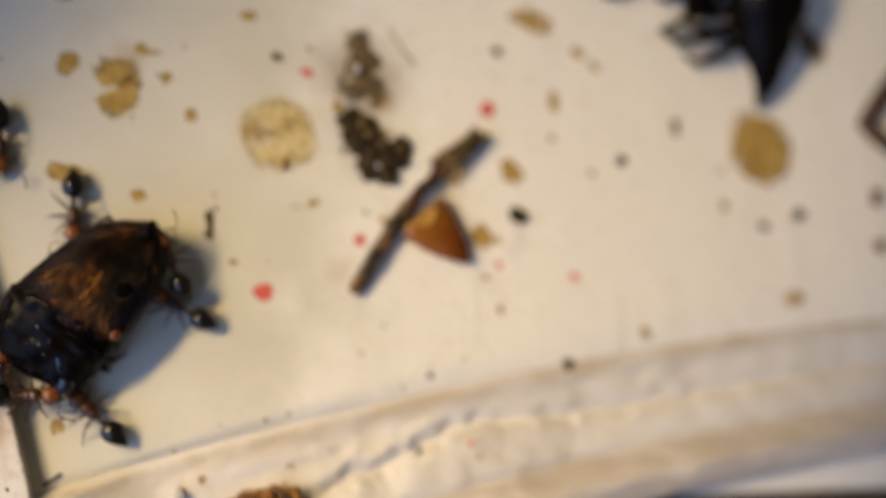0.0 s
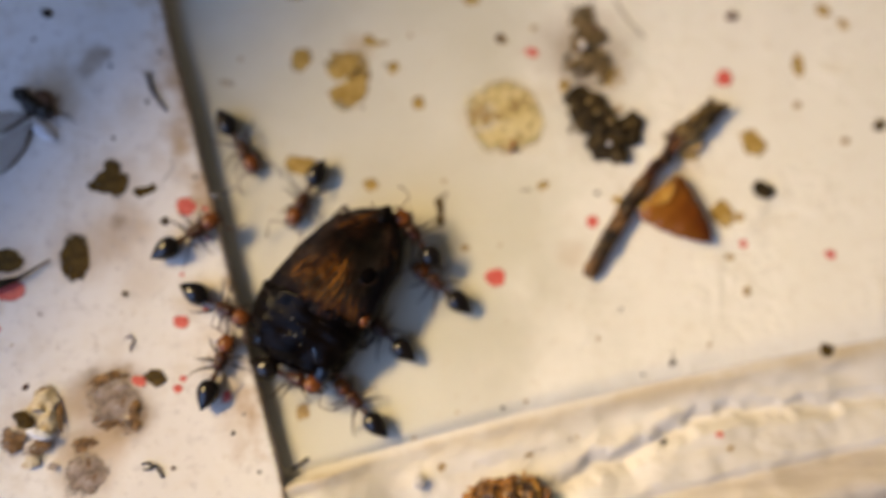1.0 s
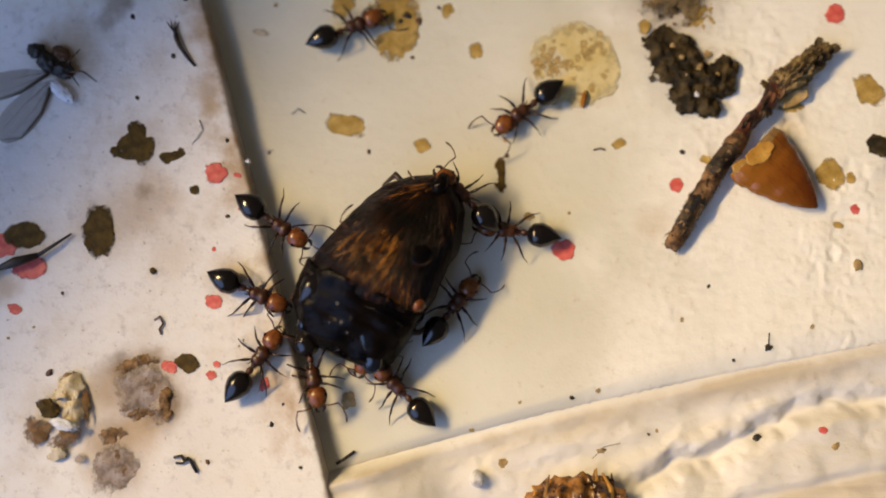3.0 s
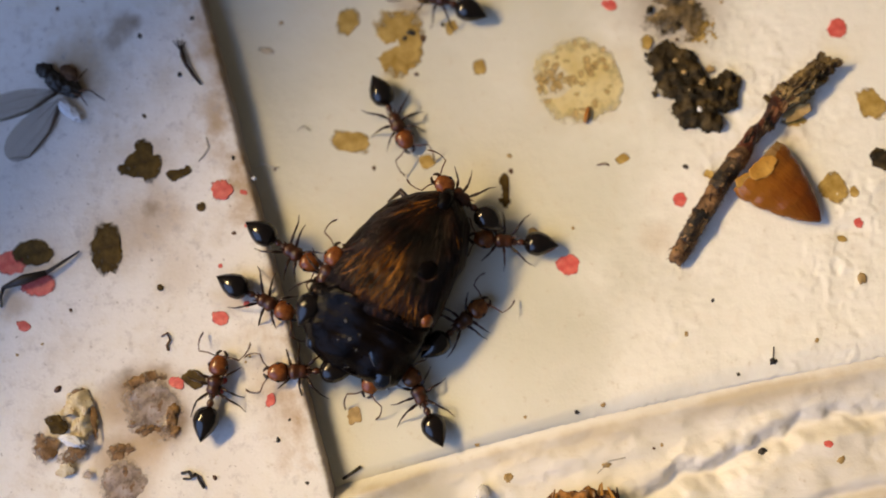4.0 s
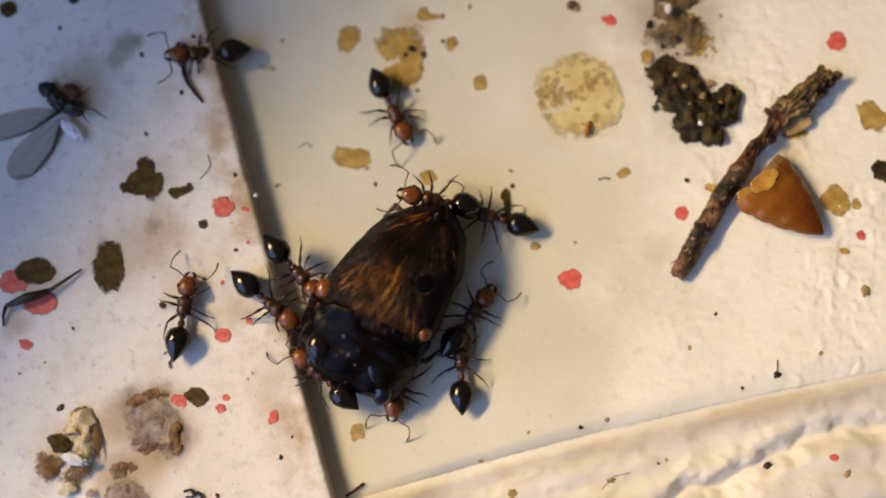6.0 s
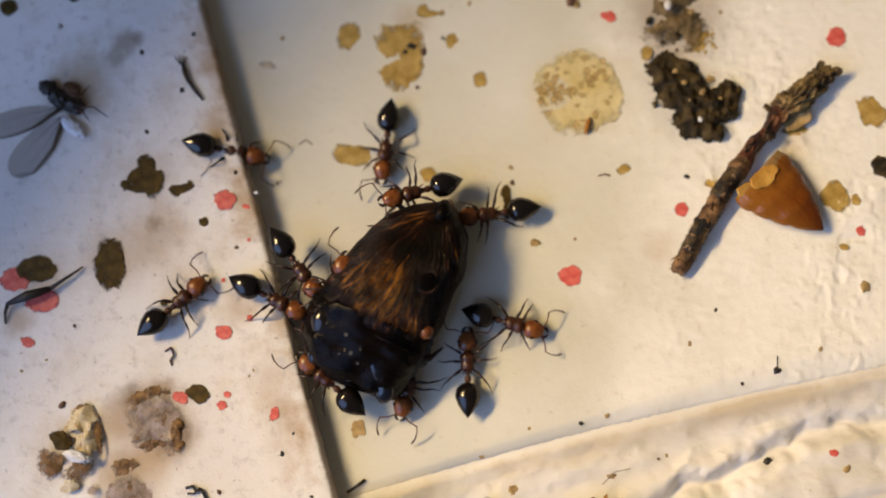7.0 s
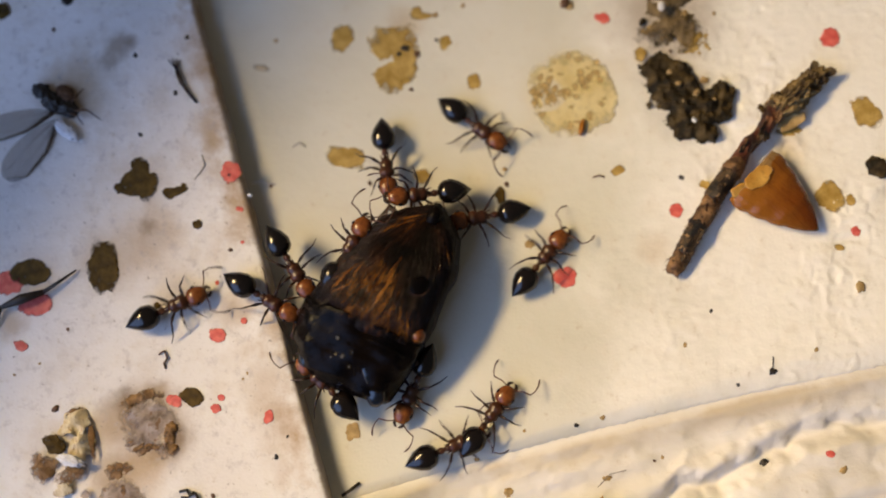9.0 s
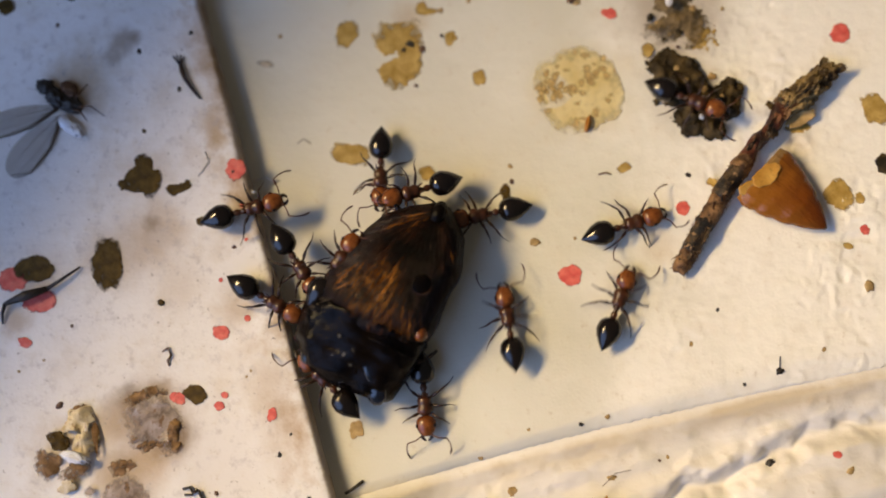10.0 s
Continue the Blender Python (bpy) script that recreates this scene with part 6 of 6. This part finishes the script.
# ---- movement ----
def motions():
    walk(body, [(t, at(x, y, 0, 0, 0, turn)) for t, x, y, turn in (
            (0.0, -3.84, 3.72, 67.0), (0.5, -3.66, 3.74, 68.8), (1.0, -3.37, 3.72, 71.3), (1.5, -3.23, 3.77, 71.8),
            (2.0, -3.12, 3.67, 71.6), (2.2, -3.15, 3.64, 71.3), (3.3, -3.14, 3.57, 71.9), (3.5, -3.13, 3.62, 72.4),
            (4.0, -3.03, 3.58, 72.6), (4.5, -3.04, 3.59, 73.6), (5.0, -3.13, 3.59, 73.7), (5.5, -3.24, 3.66, 74.0),
            (5.7, -3.29, 3.69, 73.6), (6.8, -3.25, 3.69, 73.7), (7.0, -3.19, 3.61, 73.7), (7.5, -3.14, 3.55, 74.0),
            (8.0, -3.19, 3.53, 74.0), (8.5, -3.27, 3.54, 73.8), (9.0, -3.31, 3.52, 73.3), (9.5, -3.36, 3.51, 72.9),
            (10.0, -3.37, 3.50, 72.7))])
    # an ant drags the loose paint flake a little way
    walk(dragged, [(t, at(x, y, 1.36, 0, 0, turn)) for t, x, y, turn in ((0, -14.47, 9.2, 0), (6.8, -14.63, 9.27, 0), (7.0, -14.56, 9.51, 10), (7.1, -14.49, 10.73, 60), (7.3, -14.34, 10.8, 70), (7.4, -13.79, 11.19, 110), (7.7, -13.95, 11.29, 112), (10.0, -13.84, 11.23, 118))])
    crawl(ants["a"], [(0.00, -11.26, 14.23, 0.00, -86, 0), (0.30, -11.77, 12.95, 0.00, -114, 0), (0.50, -11.66, 12.38, 0.00, -83, 0), (0.70, -11.27, 12.99, 0.00, -65, 0), (1.00, -11.58, 13.72, 0.00, -58, 0), (1.50, -7.21, 15.64, 0.00, -6, 0), (2.00, -4.86, 16.20, 0.00, 16, 0), (2.20, -1.95, 16.40, 0.00, -11, 0), (2.70, 4.09, 16.75, 0.00, -13, 0), (2.85, 3.62, 15.03, 0.00, -78, 0), (3.00, 3.15, 13.31, 0.00, -143, 0), (3.30, 0.95, 14.69, 0.00, -147, 0), (3.50, 1.47, 15.56, 0.00, -193, 0), (4.00, -1.77, 20.56, 0.00, -203, 0), (4.50, -4.71, 20.64, 0.00, -184, 0), (5.00, -6.68, 18.89, 0.00, -140, 0), (5.50, -12.36, 18.99, 0.00, -190, 0), (5.70, -13.77, 18.88, 0.68, -179, 15), (6.20, -16.98, 17.12, 0.68, -158, 15), (6.50, -17.50, 13.18, 1.35, -92, 0), (6.80, -15.09, 11.07, 1.35, -65, 0), (7.00, -14.78, 12.48, 0.68, -10, -15), (7.50, -10.59, 13.29, 0.00, -39, 0), (8.00, -10.06, 12.79, 0.00, -36, 0), (8.10, -10.52, 13.90, 0.00, 4, 0), (8.20, -10.98, 15.01, 0.00, 45, 0), (8.50, -6.27, 17.44, 0.00, -5, 0), (9.00, 0.03, 14.05, 0.00, -37, 0), (9.50, 6.52, 13.42, 0.00, 16, 0), (10.00, 11.81, 14.96, 0.70, -24, 5)])
    crawl(ants["b"], [(0.00, -6.76, 10.10, 0.00, -87, 0), (0.30, -6.62, 9.97, 0.00, -99, 0), (0.50, -6.64, 9.68, 0.00, -98, 0), (0.70, -6.87, 10.03, 0.00, -113, 0), (1.00, -7.04, 10.39, 0.00, -117, 0), (1.50, -7.60, 10.55, 0.00, -153, 0), (1.75, -8.84, 11.40, 0.00, -195, 0), (2.00, -10.07, 12.25, 0.00, -237, 0), (2.20, -10.73, 14.08, 0.00, -243, 0), (2.60, -10.12, 17.67, 0.00, -276, 0), (3.00, -7.46, 17.89, 0.00, -337, 0), (3.30, -5.89, 15.65, 0.00, -362, 0), (3.50, -5.86, 15.25, 0.00, -392, 0), (4.00, -4.99, 13.88, 0.00, -423, 0), (4.50, -5.74, 14.37, 0.00, -441, 0), (5.00, -5.50, 14.43, 0.00, -448, 0), (5.50, -4.56, 15.24, 0.00, -416, 0), (5.70, -4.76, 15.35, 0.00, -415, 0), (6.80, -5.52, 13.88, 0.00, -463, 0), (7.00, -5.36, 13.03, 0.00, -457, 0), (7.50, -5.36, 11.64, 0.50, -451, 11), (8.00, -5.39, 10.89, 0.50, -452, 11), (8.50, -5.15, 12.43, 0.00, -452, 0), (9.00, -5.01, 11.90, 0.40, -444, 9), (9.50, -4.99, 11.57, 0.40, -443, 9), (10.00, -5.54, 11.19, 0.40, -450, 9)])
    crawl(ants["p"], [(0.00, -14.64, 5.03, 1.35, 87, 0), (0.30, -15.56, 6.81, 1.35, 92, 0), (0.50, -16.19, 6.95, 1.35, 93, 0), (0.70, -15.52, 7.26, 1.35, 77, 0), (1.00, -14.25, 7.18, 1.35, 35, 0), (1.50, -12.31, 7.31, 1.23, 9, -3), (2.00, -13.80, 7.23, 1.27, -9, -2), (2.20, -13.18, 6.48, 1.23, -17, -3), (3.30, -10.98, 6.53, 1.18, -35, -4), (3.50, -10.90, 6.64, 1.18, -20, -4), (4.00, -10.91, 5.99, 1.18, -32, -4), (4.50, -10.64, 5.62, 1.18, -38, -4), (5.00, -10.41, 5.76, 1.18, -35, -4), (5.50, -10.41, 5.69, 1.18, -37, -4), (5.70, -10.52, 5.69, 1.18, -41, -4), (6.80, -10.26, 5.96, 1.10, -55, -2), (7.00, -10.35, 5.78, 1.10, -55, -2), (7.50, -10.50, 5.73, 1.10, -60, -2), (8.00, -10.33, 5.78, 1.10, -58, -2), (8.50, -10.30, 5.97, 1.10, -58, -2), (9.00, -10.33, 5.95, 1.10, -58, -2), (9.50, -10.40, 6.04, 1.10, -59, -2), (10.00, -10.22, 5.92, 1.10, -57, -2)])
    crawl(ants["c"], [(0.00, -11.83, 1.13, 1.18, -13, -4), (0.30, -12.32, 3.16, 1.18, -15, -4), (0.50, -12.49, 3.10, 1.18, -18, -4), (0.70, -12.55, 3.12, 1.18, -19, -4), (1.00, -12.33, 3.04, 1.18, -28, -4), (1.50, -12.41, 2.93, 1.18, -34, -4), (2.00, -12.40, 2.62, 1.18, -30, -4), (2.20, -12.23, 2.39, 1.18, -31, -4), (3.30, -12.48, 2.71, 1.18, -22, -4), (3.50, -12.30, 2.81, 1.18, -23, -4), (4.00, -12.34, 3.13, 1.18, -27, -4), (4.50, -12.10, 3.18, 1.18, -32, -4), (5.00, -11.99, 3.55, 1.18, -39, -4), (5.50, -11.95, 3.65, 1.18, -40, -4), (5.70, -12.00, 3.87, 1.18, -43, -4), (6.80, -11.91, 3.95, 1.18, -27, -4), (7.00, -11.86, 3.91, 1.18, -27, -4), (7.50, -11.89, 3.87, 1.18, -34, -4), (8.00, -11.87, 3.83, 1.18, -32, -4), (8.50, -11.89, 3.85, 1.18, -30, -4), (9.00, -11.87, 4.05, 1.18, -31, -4), (9.50, -11.92, 3.98, 1.18, -28, -4), (10.00, -11.86, 3.82, 1.18, -30, -4)])
    crawl(ants["d"], [(0.00, -11.59, -1.94, 1.35, 69, 0), (0.30, -12.20, -0.97, 1.35, 74, 0), (0.50, -12.24, -0.44, 1.35, 77, 0), (0.70, -11.76, -0.14, 1.35, 75, 0), (1.00, -12.07, -1.08, 1.35, 72, 0), (1.50, -11.47, -0.97, 1.35, 50, 0), (2.00, -11.61, -0.84, 1.35, 45, 0), (2.20, -11.59, -1.17, 1.35, 53, 0), (3.30, -12.54, -1.77, 1.35, 54, 0), (3.50, -13.26, -2.09, 1.35, 50, 0), (4.00, -14.62, -2.40, 1.35, 79, 0), (4.50, -15.26, -2.26, 1.35, 89, 0), (5.00, -15.87, -1.15, 1.35, 103, 0), (5.50, -16.38, 0.93, 1.35, 114, 0), (5.70, -16.32, 2.01, 1.35, 95, 0), (6.20, -16.81, 3.24, 1.35, 80, 0), (6.80, -16.98, 3.85, 1.35, 55, 0), (7.00, -17.17, 3.38, 1.35, 40, 0), (7.50, -17.50, 2.71, 1.35, -22, 0), (8.00, -17.65, 2.32, 1.35, -37, 0), (8.50, -17.53, 2.22, 1.35, -39, 0), (9.00, -17.10, 3.43, 1.35, 24, 0), (9.50, -14.43, 7.92, 1.35, 36, 0), (10.00, -13.18, 8.73, 1.35, 16, 0)])
    crawl(ants["f"], [(0.00, -8.89, -1.63, 0.90, -0, 7), (0.30, -8.67, -1.35, 0.90, -15, 7), (0.50, -8.50, -1.14, 0.90, -21, 7), (0.70, -8.32, -1.08, 0.90, -20, 7), (1.00, -7.81, -1.31, 0.90, -20, 7), (1.50, -7.98, -1.37, 0.90, -23, 7), (2.00, -8.16, -1.30, 0.90, -21, 7), (2.20, -8.08, -1.35, 0.90, -23, 7), (2.80, -8.61, -1.83, 0.90, -63, 7), (3.30, -9.31, -1.08, 0.90, -93, 7), (3.50, -9.60, -0.99, 0.90, -106, 7), (4.00, -9.37, -0.99, 0.90, -178, 7), (4.50, -9.22, -0.88, 0.90, -195, 7), (5.00, -9.15, -0.69, 0.90, -209, 7), (5.50, -8.86, -0.52, 0.90, -221, 7), (5.70, -8.76, -0.47, 0.90, -222, 7), (6.80, -8.38, -0.61, 0.90, -220, 7), (7.00, -8.31, -0.95, 0.90, -222, 7), (7.50, -8.04, -1.12, 0.90, -223, 7), (8.00, -8.16, -1.21, 0.90, -226, 7), (8.50, -8.17, -1.08, 0.90, -225, 7), (9.00, -8.23, -0.96, 0.90, -226, 7), (9.50, -8.32, -0.97, 0.90, -223, 7), (10.00, -8.35, -0.92, 0.90, -227, 7)])
    crawl(ants["g"], [(0.00, -0.70, 6.50, 1.40, 118, 18), (0.30, -0.19, 6.80, 1.40, 124, 18), (0.50, 0.21, 7.17, 1.40, 131, 18), (0.70, 0.24, 7.40, 1.40, 124, 18), (1.00, 0.02, 7.28, 1.40, 130, 18), (1.50, -0.42, 7.69, 1.40, 132, 18), (2.00, -0.25, 7.66, 1.40, 131, 18), (2.20, 0.01, 7.44, 1.40, 128, 18), (3.30, -0.53, 7.97, 1.40, 139, 18), (3.50, -0.52, 8.11, 1.40, 137, 18), (4.00, -0.64, 8.44, 1.40, 144, 18), (4.50, -1.18, 8.76, 1.40, 145, 18), (5.00, -1.72, 9.01, 1.40, 158, 18), (5.50, -1.99, 9.06, 1.40, 163, 18), (5.70, -2.14, 9.21, 1.40, 168, 18), (6.80, -2.93, 9.65, 1.40, 182, 18), (7.00, -3.40, 9.75, 1.40, 198, 18), (7.50, -3.53, 10.03, 1.40, 198, 18), (8.00, -3.75, 9.79, 1.40, 198, 18), (8.50, -3.34, 9.68, 1.40, 197, 18), (9.00, -2.69, 9.69, 1.40, 188, 18), (9.50, -2.97, 9.85, 1.40, 192, 18), (10.00, -3.34, 9.74, 1.40, 199, 18)])
    crawl(ants["h"], [(0.00, 0.10, 3.80, 0.25, 152, 6), (0.30, 1.71, 4.43, 0.25, 142, 6), (0.50, 1.87, 4.90, 0.25, 130, 6), (0.70, 1.71, 4.54, 0.25, 138, 6), (1.00, 1.62, 4.31, 0.25, 141, 6), (1.50, 2.18, 3.58, 0.25, 131, 6), (2.00, 2.29, 4.82, 0.25, 112, 6), (2.20, 2.50, 5.79, 0.25, 118, 6), (3.30, 2.38, 6.06, 0.25, 183, 6), (3.50, 2.30, 5.88, 0.25, 184, 6), (4.00, 2.04, 6.35, 0.25, 175, 6), (4.50, 1.54, 6.98, 0.25, 162, 6), (5.00, 0.96, 7.31, 0.25, 163, 6), (5.50, 0.87, 8.16, 0.25, 152, 6), (5.70, 0.99, 8.36, 0.25, 154, 6), (6.80, 0.94, 8.76, 0.25, 191, 6), (7.00, 1.01, 8.67, 0.25, 188, 6), (7.50, 0.85, 8.70, 0.25, 194, 6), (8.00, 0.84, 8.84, 0.25, 192, 6), (8.50, 0.77, 8.70, 0.25, 192, 6), (9.00, 0.77, 8.59, 0.25, 190, 6), (9.50, 0.68, 8.60, 0.25, 193, 6), (10.00, 0.56, 8.58, 0.25, 191, 6)])
    crawl(ants["i"], [(0.00, -5.47, 1.82, 0.00, 123, 0), (0.30, -1.34, 2.07, 0.00, 156, 0), (0.50, -1.63, 1.30, 0.00, 157, 0), (0.70, -1.15, 0.82, 0.00, 159, 0), (1.00, -1.77, 1.31, 0.00, 138, 0), (1.25, -1.68, 1.01, 0.00, 95, 0), (1.50, -1.59, 0.71, 0.00, 52, 0), (2.00, -1.51, 1.50, 0.00, 76, 0), (2.20, -1.46, 1.42, 0.00, 75, 0), (3.30, -1.22, 1.70, 0.00, 48, 0), (3.50, -1.28, 1.79, 0.00, 48, 0), (4.00, -1.27, 1.44, 0.00, 41, 0), (4.50, -1.55, 1.40, 0.00, 48, 0), (5.00, -1.47, 1.54, 0.00, 47, 0), (5.50, -0.69, 2.43, 0.00, 68, 0), (5.70, -0.91, 2.56, 0.00, 70, 0), (6.20, -0.47, 2.76, 0.00, 38, 0), (6.80, 0.78, 2.82, 0.00, 9, 0), (7.00, 1.34, 2.50, 0.00, -16, 0), (7.50, 0.27, 2.11, 0.00, -31, 0), (7.75, 2.11, 2.87, 0.00, 15, 0), (8.00, 2.53, 3.80, 0.00, 49, 0), (8.50, 2.24, 4.11, 0.00, 64, 0), (9.00, 3.73, 5.90, 0.00, 50, 0), (9.50, 7.32, 6.81, 0.00, -2, 0), (10.00, 8.15, 7.81, 0.00, 18, 0)])
    crawl(ants["e"], [(0.00, -4.63, -2.98, 0.00, 137, 0), (0.30, -3.60, -2.79, 0.00, 127, 0), (0.50, -3.38, -2.87, 0.00, 131, 0), (0.70, -3.35, -2.93, 0.00, 134, 0), (1.00, -3.34, -3.21, 0.00, 133, 0), (1.50, -3.64, -2.98, 0.00, 137, 0), (2.00, -3.53, -3.05, 0.00, 136, 0), (2.20, -3.28, -3.08, 0.00, 134, 0), (3.30, -3.91, -3.01, 0.00, 137, 0), (3.50, -3.90, -2.95, 0.00, 138, 0), (4.00, -2.97, -2.86, 0.00, 115, 0), (4.50, -2.16, -2.63, 0.00, 82, 0), (5.00, -1.52, -1.71, 0.00, 88, 0), (5.50, -1.01, -0.92, 0.00, 82, 0), (5.70, -1.08, -0.39, 0.00, 85, 0), (6.80, -0.82, 0.18, 0.00, 99, 0), (7.00, -0.74, -0.36, 0.00, 90, 0), (7.50, -0.79, -2.83, 0.00, 65, 0), (8.00, 0.28, -2.85, 0.00, 29, 0), (8.50, 0.44, -2.46, 0.00, 54, 0), (8.75, 0.46, -2.67, 0.00, 51, 0), (9.00, 0.62, -2.92, 0.00, 53, 0), (9.30, 2.82, -2.20, 0.00, 28, 0), (9.50, 5.00, -1.27, 0.00, 4, 0), (9.75, 6.37, 0.38, 0.00, 44, 0), (10.00, 7.64, 3.16, 0.00, 69, 0)])
    crawl(ants["q"], [(0.00, -6.86, 2.50, 0.10, -127, -2), (0.30, -5.33, 1.86, 0.10, -125, -2), (0.50, -5.25, 1.94, 0.10, -117, -2), (0.70, -4.62, 1.63, 0.10, -119, -2), (1.00, -4.77, 1.55, 0.10, -121, -2), (1.50, -4.87, 0.62, 0.10, -127, -2), (2.00, -4.98, 0.57, 0.10, -123, -2), (2.20, -4.81, 0.34, 0.10, -123, -2), (3.30, -5.36, 0.10, 0.10, -115, -2), (3.50, -5.33, 0.11, 0.10, -114, -2), (4.00, -5.39, -0.03, 0.10, -110, -2), (4.50, -4.52, -0.42, 0.10, -105, -2), (5.00, -4.36, -0.35, 0.10, -102, -2), (5.50, -4.39, -0.44, 0.10, -103, -2), (5.70, -4.42, -0.37, 0.10, -103, -2), (6.80, -4.08, -0.43, 0.10, -108, -2), (7.00, -3.86, -0.55, 0.10, -107, -2), (7.50, -3.76, -0.60, 0.10, -108, -2), (8.00, -3.65, -0.41, 0.10, -106, -2), (8.50, -3.19, -0.20, 0.10, -106, -2), (9.00, -3.37, -0.88, 0.10, -114, -2), (9.50, -3.51, -1.01, 0.10, -112, -2), (10.00, -3.11, -1.49, 0.10, -86, -2)])
    crawl(ants["n"], [(0.00, 9.32, -15.95, 0.15, -80, -3), (3.75, 0.14, -13.86, 0.15, -0, -3), (7.50, -9.05, -11.78, 0.15, 80, -3), (8.00, -8.16, -9.02, 0.15, 73, -3), (8.20, -6.79, -7.07, 0.15, 84, -3), (8.50, -5.07, -5.05, 0.15, 46, -3), (8.75, -3.71, -5.07, 0.15, 22, -3), (9.00, -1.65, -4.41, 0.15, 22, -3), (9.30, -0.31, -3.56, 0.15, 27, -3), (9.50, -0.82, -3.57, 0.15, 57, -3), (9.75, 0.42, -1.44, 0.15, 63, -3), (10.00, 1.67, 2.12, 0.15, 98, -3)])
    crawl(ants["r"], [(0.00, -4.93, 5.45, 2.55, 60, 6), (0.50, -4.19, 5.32, 2.55, 55, 6), (1.00, -5.74, 5.17, 2.55, 52, 6), (1.50, -6.72, 4.48, 2.55, 51, 6), (2.00, -7.22, 3.71, 2.55, 53, 6), (3.30, -7.73, 3.82, 2.55, 48, 6), (3.50, -7.79, 3.87, 2.55, 47, 6), (4.00, -8.52, 3.73, 2.55, 63, 6), (4.50, -8.50, 2.48, 2.55, 82, 6), (5.00, -8.59, 2.20, 2.55, 85, 6), (5.50, -8.57, 2.36, 2.55, 85, 6), (6.80, -8.19, 3.60, 2.55, 74, 6), (7.00, -8.01, 3.87, 2.55, 70, 6), (7.50, -7.50, 4.37, 2.55, 66, 6), (8.00, -6.67, 5.99, 2.55, 57, 6), (8.50, -6.74, 6.37, 2.55, 56, 6), (9.00, -6.94, 6.22, 2.55, 59, 6), (9.50, -8.06, 5.56, 2.55, 54, 6), (10.00, -7.79, 5.26, 2.55, 56, 6)])
    crawl(ants["s"], [(0.00, 32.05, 29.86, 0.15, 30, 3), (0.30, 33.25, 29.43, 0.15, 24, 3), (0.50, 33.12, 28.87, 0.15, 23, 3), (0.70, 32.98, 28.80, 0.15, 23, 3), (1.00, 34.99, 29.52, 0.15, 22, 3), (10.00, 34.79, 29.27, 0.15, 20, 3)])


motions()
